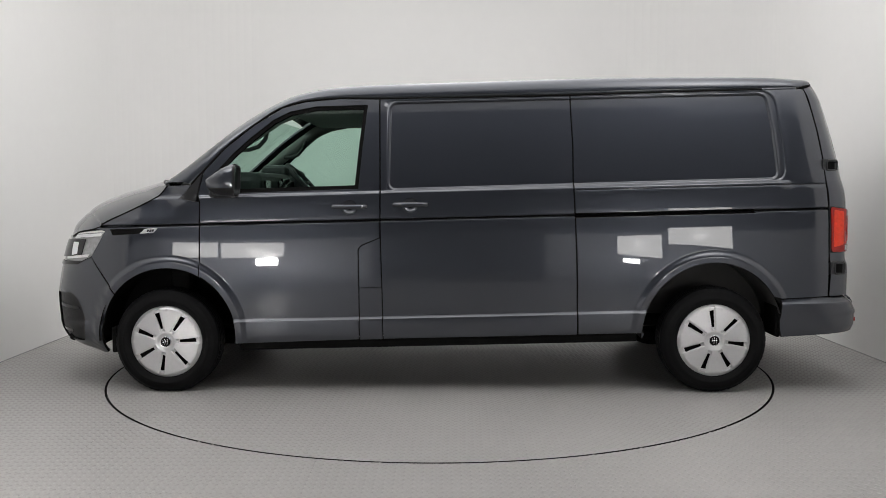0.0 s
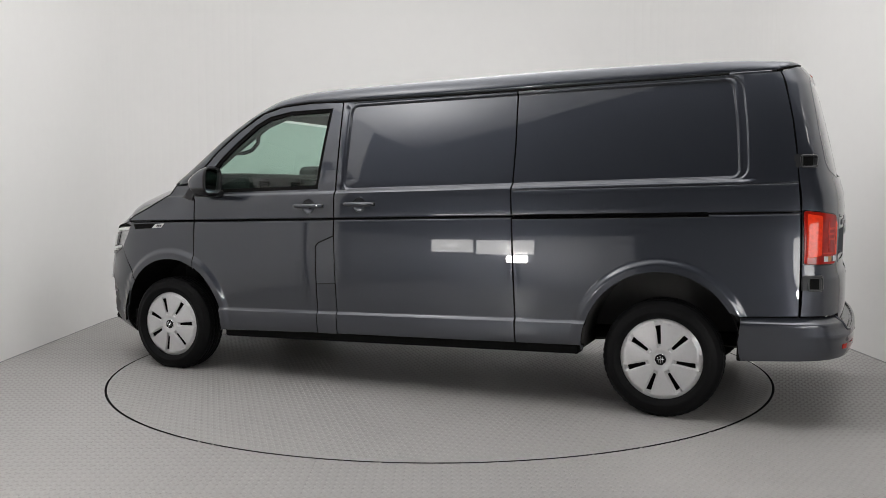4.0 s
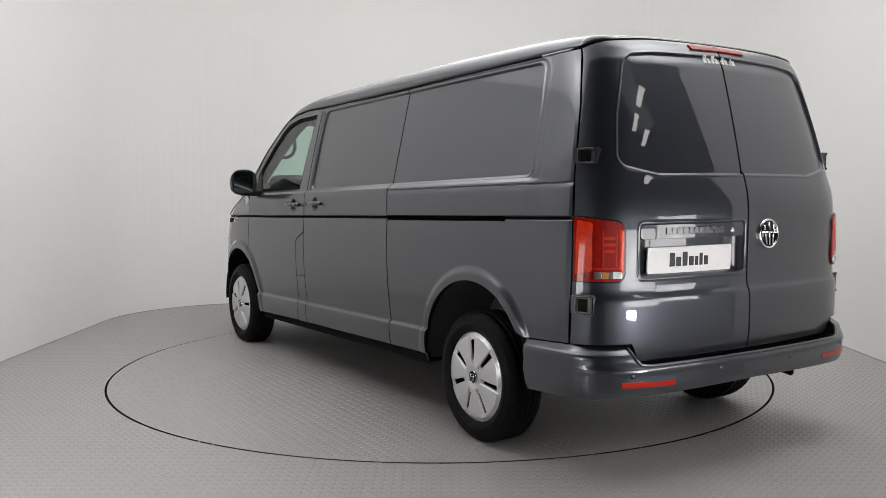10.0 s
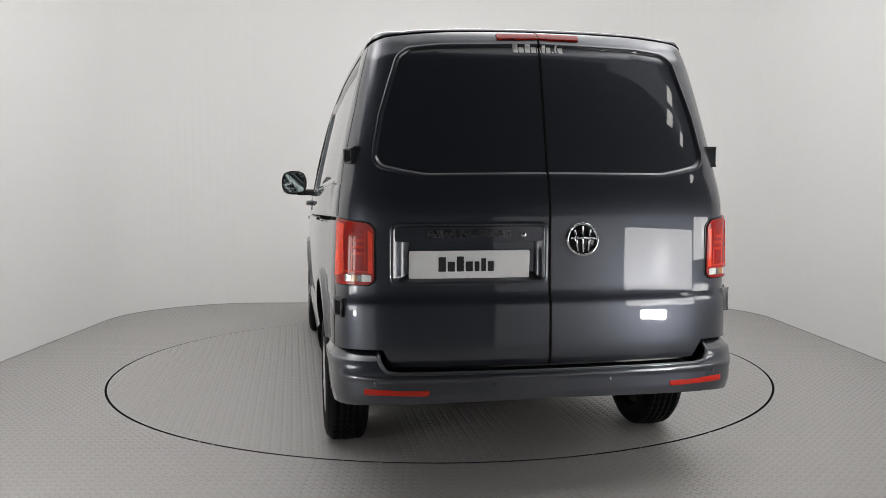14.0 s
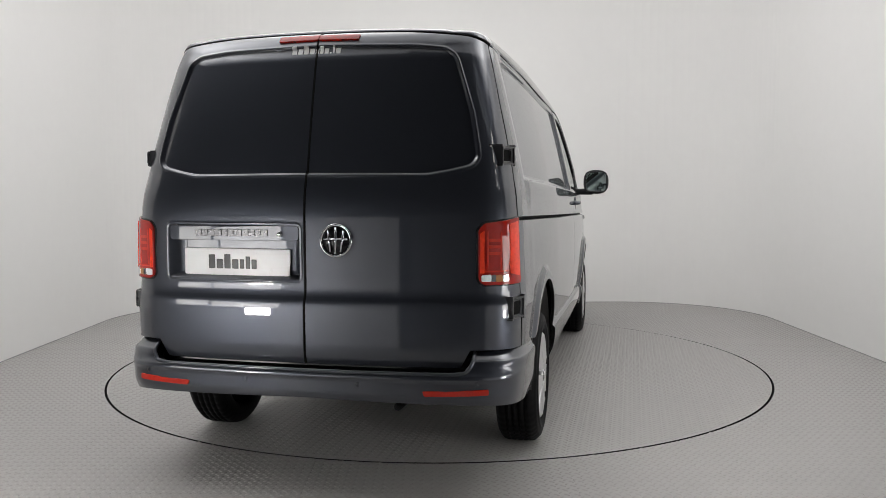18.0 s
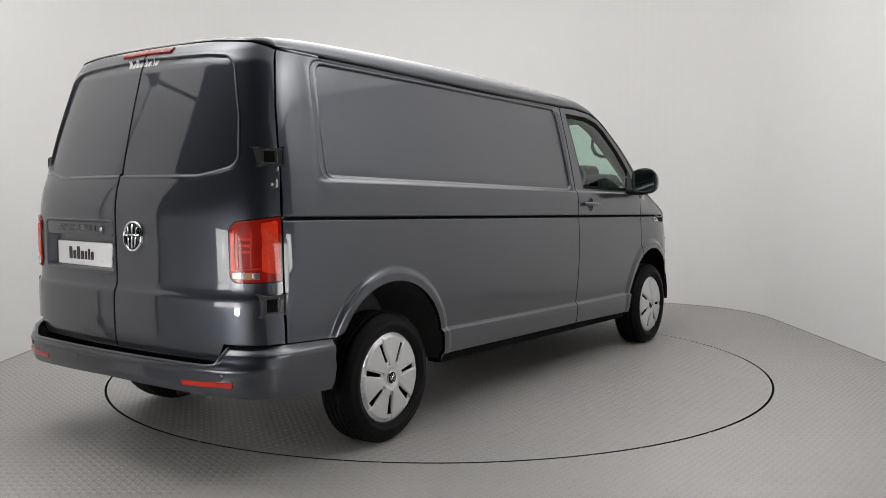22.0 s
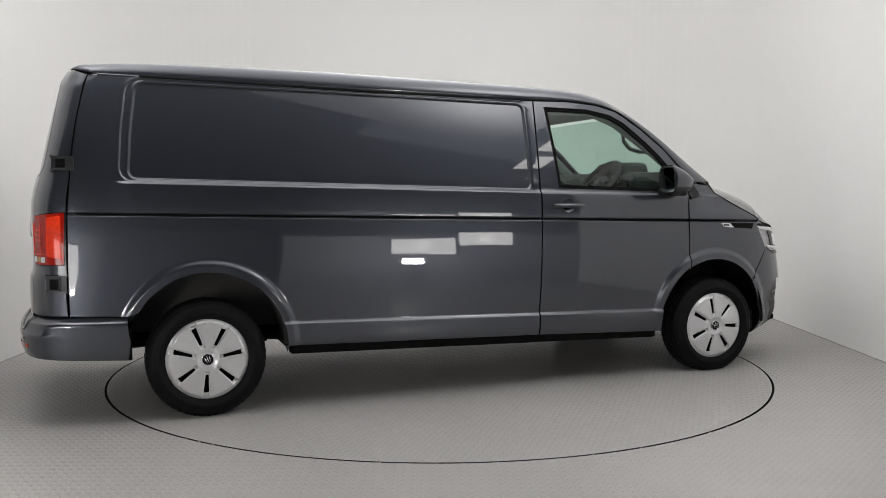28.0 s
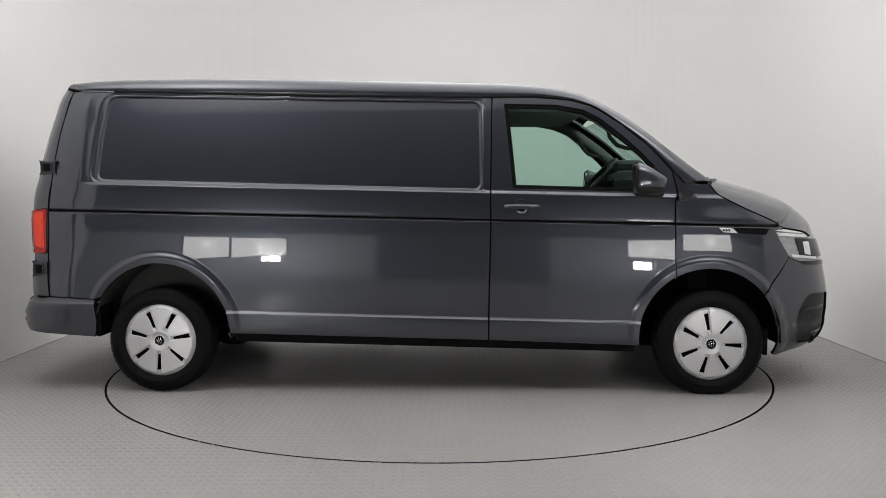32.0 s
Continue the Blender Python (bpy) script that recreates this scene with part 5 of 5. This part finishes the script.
def build_under():
    # dark inner shell behind the shut lines, cut away at the cab
    for sg in (1, -1):
        hole = shrink(GLASS_EDGE, -0.03)
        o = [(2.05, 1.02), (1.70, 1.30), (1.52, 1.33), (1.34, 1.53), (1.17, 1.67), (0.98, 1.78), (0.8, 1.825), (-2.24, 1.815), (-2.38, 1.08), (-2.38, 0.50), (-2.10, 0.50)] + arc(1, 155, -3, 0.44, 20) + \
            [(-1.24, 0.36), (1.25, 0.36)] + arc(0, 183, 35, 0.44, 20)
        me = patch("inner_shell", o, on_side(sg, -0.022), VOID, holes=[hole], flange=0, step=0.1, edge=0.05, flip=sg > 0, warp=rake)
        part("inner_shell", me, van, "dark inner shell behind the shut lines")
        # sill strip
        part("sill", box_mesh("sill", (-1.24, min(sg * 0.78, sg * 0.872), 0.286), (1.24, max(sg * 0.78, sg * 0.884), 0.342), VOID, 0.012), van, "black plastic sill").matrix_local = pose(0, 0, 0, 0, math.degrees(RAKE), 0)
        for w, (ax, az) in enumerate(ARCHES):
            V, F, n = [], [], 30
            for k in range(n + 1):
                a = radians(-4 + 188 * k / n)
                for y in (0.895, 0.52):
                    V.append((ax + 0.437 * math.cos(a), sg * y, max(az - RAKE * ax + 0.437 * math.sin(a), 0.2)))
            F = [(2 * k, 2 * k + 1, 2 * k + 3, 2 * k + 2) for k in range(n)]
            for k in range(n + 1):
                V.append(V[2 * k + 1])
            V.append((ax, sg * 0.52, 0.38))
            F += [(2 * n + 2 + k, 2 * n + 3 + k, len(V) - 1) for k in range(n)]
            part("arch_liner", mesh_from("arch_liner", V, F, LINER if w else VOID, True), van, "dark wheel arch liner")
    a = part("tail_shell", patch("tail_shell", [(0.9, 0.45), (1.0, 1.0), (0.98, 1.80), (0.0, 1.83), (-0.98, 1.80), (-1.0, 1.0), (-0.9, 0.45)], on_tail(-0.085), VOID, flange=0, step=0.1, edge=0.06, flip=True, warp=rake), van, "dark inner shell behind the rear doors")
    # floor pan, axle, exhaust, tow eye
    for name, lo, hi in (("floor_pan", (-2.45, -0.55, 0.36), (2.2, 0.55, 0.44)), ("floor_pan", (-1.22, -0.86, 0.35), (1.22, 0.86, 0.42)), ("floor_pan", (-2.52, -0.84, 0.38), (-2.13, 0.84, 0.44)), ("floor_pan", (2.15, -0.7, 0.28), (2.42, 0.7, 0.34)),
                         ("fuel_tank", (-1.0, 0.1, 0.30), (0.3, 0.55, 0.38)), ("spare_wheel_tray", (-2.40, -0.35, 0.365), (-1.9, 0.35, 0.42))):
        part(name, box_mesh(name, lo, hi, VOID, 0.03), van)
    part("rear_axle", tube("rear_axle", [(-1.70, -0.75, 0.33), (-1.70, 0.75, 0.33)], 0.05, VOID), van)
    part("front_axle", tube("front_axle", [(1.70, -0.75, 0.33), (1.70, 0.75, 0.33)], 0.05, VOID), van)
    part("exhaust_pipe", tube("exhaust_pipe", [(-1.3, -0.42, 0.34), (-2.2, -0.42, 0.365), (-2.52, -0.40, 0.362), (-2.585, -0.39, 0.356)], 0.017, VOID), van, "dark exhaust pipe")
    for sg in (1, -1):
        part("mud_flap", box_mesh("mud_flap", (2.03, min(sg * 0.64, sg * 0.87), 0.238), (2.06, max(sg * 0.64, sg * 0.87), 0.40), VOID, 0.008), van)
        part("mud_flap", box_mesh("mud_flap", (-2.115, min(sg * 0.64, sg * 0.86), 0.34), (-2.09, max(sg * 0.64, sg * 0.86), 0.55), VOID, 0.008), van)
        part("arch_bracket", box_mesh("arch_bracket", (1.60, min(sg * 0.66, sg * 0.72), 0.50), (1.72, max(sg * 0.66, sg * 0.72), 0.80), VOID, 0.01), van)


def build_fittings():
    for sg in (1, -1):
        # door mirror: painted cap over a black lower shell, mirror glass behind
        shells = []
        for keep_top in (True, False):
            bm = bmesh.new()
            bmesh.ops.create_uvsphere(bm, u_segments=36, v_segments=26, radius=1)
            for v in bm.verts:
                x, y, z = v.co
                px, py, pz = (math.copysign(abs(c) ** e, c) for c, e in ((x, 0.85), (y, 0.74), (z, 0.74)))
                fx = px * 0.182 if px > 0 else px * 0.022
                v.co = Vector((1.212 + fx, sg * (1.040 + py * 0.102 - 0.02 * max(0, px)), 1.317 + pz * 0.098 - 0.085 * max(0, px) ** 1.5 * max(0, pz)))
            cut = [f for f in bm.faces if (f.calc_center_median().z > 1.272) != keep_top or f.calc_center_median().x < 1.209]
            bmesh.ops.delete(bm, geom=cut, context="FACES")
            shells.append(bm)
        m = part("door_mirror", from_bm("door_mirror", shells[0], PAINT, True), van, "dark grey door mirror on a black foot")
        part("lower_shell", from_bm("lower_shell", shells[1], BLACK_PLASTIC, True), m, "black lower mirror shell")
        part("mirror_arm", box_mesh("mirror_arm", (1.24, min(sg * 0.87, sg * 1.02), 1.212), (1.385, max(sg * 0.87, sg * 1.02), 1.262), BLACK_PLASTIC, 0.02, 3), m, "black mirror arm")
        rim = rounded([(-0.096, -0.090), (0.096, -0.090), (0.096, 0.092), (-0.096, 0.092)], 0.055, 6)
        n = len(rim)
        V = []
        for d, x in ((0.004, 1.219), (0.002, 1.207), (0.005, 1.200), (0.011, 1.200), (0.013, 1.204), (0.013, 1.239)):
            V += [(x - 0.05 * sg * y - 0.05 * z, sg * 1.040 + y, 1.317 + z) for y, z in shrink(rim, d)]
        F = [(r * n + k, r * n + (k + 1) % n, (r + 1) * n + (k + 1) % n, (r + 1) * n + k) for r in range(5) for k in range(n)]
        bm = bmesh.new()
        bm.from_mesh(mesh_from("mirror_rim", V, F, BLACK_PLASTIC))
        part("mirror_rim", from_bm("mirror_rim", bm, BLACK_PLASTIC, True), m, "black mirror rim")
        V = [(1.213 - 0.10 * sg * y - 0.09 * z, sg * 1.040 + y, 1.317 + z) for y, z in shrink(rim, 0.011)]
        glass = part("mirror_glass", mesh_from("mirror_glass", V, [tuple(range(n))], MIRROR), m, "green-tinted mirror glass")
        # pull handles over a dished cup
        for x, z in CUPS[sg]:
            y = half_width(np.array([x]), np.array([z]), "none")[0]
            zz = z - RAKE * x
            cup = part("handle_cup", lathe("handle_cup", [(0.0, -0.024), (0.024, -0.021), (0.040, -0.012), (0.0465, -0.002), (0.0475, 0.0012), (0.0495, 0.0012), (0.0505, -0.002)], PAINT, (0, 0, 0), 36, "y"), van, "round dished handle cup")
            cup.matrix_local = pose(x, sg * (y - 0.0005), zz - 0.004, 4 if sg > 0 else -4, 0, 0 if sg > 0 else 180)
            pts = [(x + 0.098, sg * (y - 0.002), zz), (x + 0.095, sg * (y + 0.014), zz), (x + 0.075, sg * (y + 0.026), zz), (x, sg * (y + 0.030), zz), (x - 0.075, sg * (y + 0.026), zz), (x - 0.095, sg * (y + 0.014), zz), (x - 0.098, sg * (y - 0.002), zz)]
            h = part("door_handle", tube("door_handle", pts, 0.0155, PAINT, 12, squash=0.9), van, "dark grey pull handle")
            if x > 0.3:
                part("lock", lathe("lock", [(0.0, 0.003), (0.007, 0.003), (0.008, 0.0)], CHROME, (x - sg * 0.0 - 0.078, sg * (y + 0.036) - (0.0 if sg > 0 else 0.003), zz), 16, "y"), h, "small lock")


def build_cabin():
    part("dashboard", box_mesh("dashboard", (1.13, -0.76, 0.80), (1.46, 0.76, 1.375), CABIN, 0.06, 3), van, "dark grey dashboard")
    part("dash_top", box_mesh("dash_top", (1.42, -0.72, 0.90), (1.66, 0.72, 1.285), CABIN, 0.05, 3), van, "dark dashboard top under the windscreen")
    for k in range(4):
        part("air_vent", box_mesh("air_vent", (1.120, -0.70 + 0.40 * k, 1.24), (1.135, -0.56 + 0.40 * k, 1.32), GLOSS_BLACK, 0.006), van, "dark air vent")
    part("screen", box_mesh("screen", (1.118, -0.12, 1.20), (1.134, 0.12, 1.34), GLOSS_BLACK, 0.006), van, "dark dashboard screen")
    part("dash_hood", box_mesh("dash_hood", (1.15, -0.62, 1.25), (1.36, -0.20, 1.445), CABIN, 0.05, 3), van, "hood over the instruments")
    part("centre_console", box_mesh("centre_console", (1.10, -0.16, 0.80), (1.36, 0.22, 1.23), CABIN, 0.04, 3), van)
    # steering wheel, on the right
    ring = tube("steering_wheel", [(0.185 * math.cos(a), 0.185 * math.sin(a), 0) for a in np.linspace(0, 2 * math.pi, 40, endpoint=False)], 0.016, CABIN, 10, True)
    w = part("steering_wheel", ring, van, "black steering wheel")
    w.matrix_local = pose(1.065, -0.42, 1.315, 0, -46, 0)
    part("wheel_hub", lathe("wheel_hub", [(0.0, 0.0), (0.06, -0.004), (0.075, -0.03), (0.05, -0.07), (0.04, -0.22)], CABIN, (0, 0, 0), 24, "z"), w)
    for a in (0, 180, 270):
        c, s = math.cos(radians(a)), math.sin(radians(a))
        part("spoke", tube("spoke", [(0.05 * c, 0.05 * s, -0.015), (0.18 * c, 0.18 * s, 0)], 0.014, CABIN, 8), w)
    part("headliner", box_mesh("headliner", (0.28, -0.67, 1.745), (0.98, 0.67, 1.82), HEADLINER, 0.015), van, "grey headliner")
    part("bulkhead", box_mesh("bulkhead", (0.24, -0.70, 0.42), (0.27, 0.70, 1.80), CABIN, 0.01), van, "dark bulkhead behind the seats")
    for sg in (1, -1):
        # inner A pillar with a grab handle
        part("pillar_trim", tube("pillar_trim", [(0.80, sg * 0.67, 1.80), (1.02, sg * 0.69, 1.715), (1.25, sg * 0.725, 1.555), (1.46, sg * 0.765, 1.385), (1.60, sg * 0.78, 1.26)], 0.042, HEADLINER, 10), van, "grey pillar trim")
        part("grab_handle", tube("grab_handle", [(1.10, sg * 0.70, 1.665), (1.10, sg * 0.665, 1.635), (1.115, sg * 0.655, 1.585), (1.16, sg * 0.66, 1.535), (1.22, sg * 0.675, 1.515), (1.27, sg * 0.70, 1.515), (1.30, sg * 0.74, 1.53)], 0.014, CABIN, 10), van, "dark grab handle")
        s = part("seat", box_mesh("seat", (0.42, min(sg * 0.18, sg * 0.66), 0.75), (0.92, max(sg * 0.18, sg * 0.66), 0.90), CABIN, 0.05, 3), van, "dark cloth cab seat")
        part("backrest", box_mesh("backrest", (0.30, min(sg * 0.20, sg * 0.64), 0.88), (0.44, max(sg * 0.20, sg * 0.64), 1.24), CABIN, 0.05, 3), s)


for side in (1, -1):
    build_side(side)
build_roof()
build_nose()
build_tail()
build_wheels()
build_under()
build_fittings()
build_cabin()

# ---- the floor and the turntable ----


def circle_pts(r, n=240):
    return [(r * math.cos(2 * math.pi * k / n), r * math.sin(2 * math.pi * k / n)) for k in range(n)]


def lugs(name, keep, mat, z=0.0):
    """The raised bars of tread plate, alternating in two directions."""
    i, j = np.meshgrid(np.arange(-80, 81), np.arange(-190, 140))
    x, y = i.ravel() * 0.042, j.ravel() * 0.026
    x = x + (j.ravel() % 2) * 0.021
    a = np.where(j.ravel() % 2 == 0, 1.0, -1.0) * radians(42)
    ok = keep(x, y)
    x, y, a = x[ok], y[ok], a[ok]
    base = np.array([(-0.015, -0.004, 0), (0.015, -0.004, 0), (0.015, 0.004, 0), (-0.015, 0.004, 0), (-0.010, 0, 0.0036), (0.010, 0, 0.0036)])
    c, s = np.cos(a)[:, None], np.sin(a)[:, None]
    V = np.stack([x[:, None] + c * base[:, 0] - s * base[:, 1], y[:, None] + s * base[:, 0] + c * base[:, 1], z + 0 * c + base[:, 2]], -1).reshape(-1, 3)
    k = np.arange(len(x))[:, None] * 6
    quads = np.concatenate([k + [0, 1, 5, 4], k + [2, 3, 4, 5]])
    tris = np.concatenate([k + [1, 2, 5], k + [3, 0, 4]])
    me = bpy.data.meshes.new(name)
    me.vertices.add(len(V))
    me.vertices.foreach_set("co", V.ravel())
    me.loops.add(quads.size + tris.size)
    me.loops.foreach_set("vertex_index", np.concatenate([quads.ravel(), tris.ravel()]))
    me.polygons.add(len(quads) + len(tris))
    me.polygons.foreach_set("loop_start", np.concatenate([np.arange(len(quads)) * 4, quads.size + np.arange(len(tris)) * 3]))
    me.update(calc_edges=True)
    me.materials.append(mat)
    return me


def flat(z):
    return lambda uv: np.stack([uv[:, 0], uv[:, 1], np.full(len(uv), z)], 1)


def build_floor():
    fl = new("floor")
    tagged(fl, "grey painted tread plate floor laid in square sheets", "floor", kind="structure")
    xs = [-3.34, -2.92, -1.75, -0.58, 0.58, 1.75, 2.92, 3.34]
    ys = [-6.2, -5.12, -3.98, -2.84, -1.70, -0.57, 0.57, 1.71, 2.85, 3.43]
    hole = circle_pts(DISC + 0.008)
    for x0, x1 in zip(xs, xs[1:]):
        for y0, y1 in zip(ys, ys[1:]):
            if max(math.hypot(x, y) for x in (x0, x1) for y in (y0, y1)) < DISC:
                continue
            q = shrink([(x0, y0), (x1, y0), (x1, y1), (x0, y1)], 0.0012)
            part("floor_plate", patch("floor_plate", q, flat(0.0), PLATE_FLOOR, holes=[hole], step=2.0, edge=0.1, flange=0.012), fl)
    ob = part("tread_relief", lugs("tread_relief", lambda x, y: (np.hypot(x, y) > DISC + 0.015) & (y > -4.2) & (y < 3.3) & (np.abs(x) < 3.22), PLATE_FLOOR), fl)
    ob["kind"] = "stuff"
    tt = part("turntable", patch("turntable", circle_pts(DISC - 0.009), flat(0.001), PLATE_FLOOR, step=0.5, edge=0.1, flange=0.02))
    tagged(tt, "round grey tread plate turntable set flush in the floor", "turntable")
    ob = part("tread_relief", lugs("tread_relief", lambda x, y: np.hypot(x, y) < DISC - 0.02, PLATE_FLOOR, 0.001), tt)
    ob["kind"] = "stuff"
    pit = part("pit", lathe("pit", [(DISC - 0.05, -0.03), (DISC + 0.05, -0.03)], VOID, (0, 0, 0), 120, "z", False))
    tagged(pit, "dark gap round the turntable", "gap", kind="structure")
    return tt


turntable = build_floor()


def motions():
    """The table turns with the van on it."""
    rows = ((0, 178.49), (3, 161.80), (6, 145.01), (9, 128.00), (11, 116.67), (13, 105.34), (14.5, 96.90), (16.5, 85.70), (19, 71.62), (23, 48.95), (28, 20.56), (32, -1.90))
    walk(van, [(t, pose(0, 0, 0, 0, 0, a) @ pose(-0.015, -0.016, 0.0025)) for t, a in rows])
    walk(turntable, [(t, pose(0, 0, 0, 0, 0, a)) for t, a in rows])


motions()
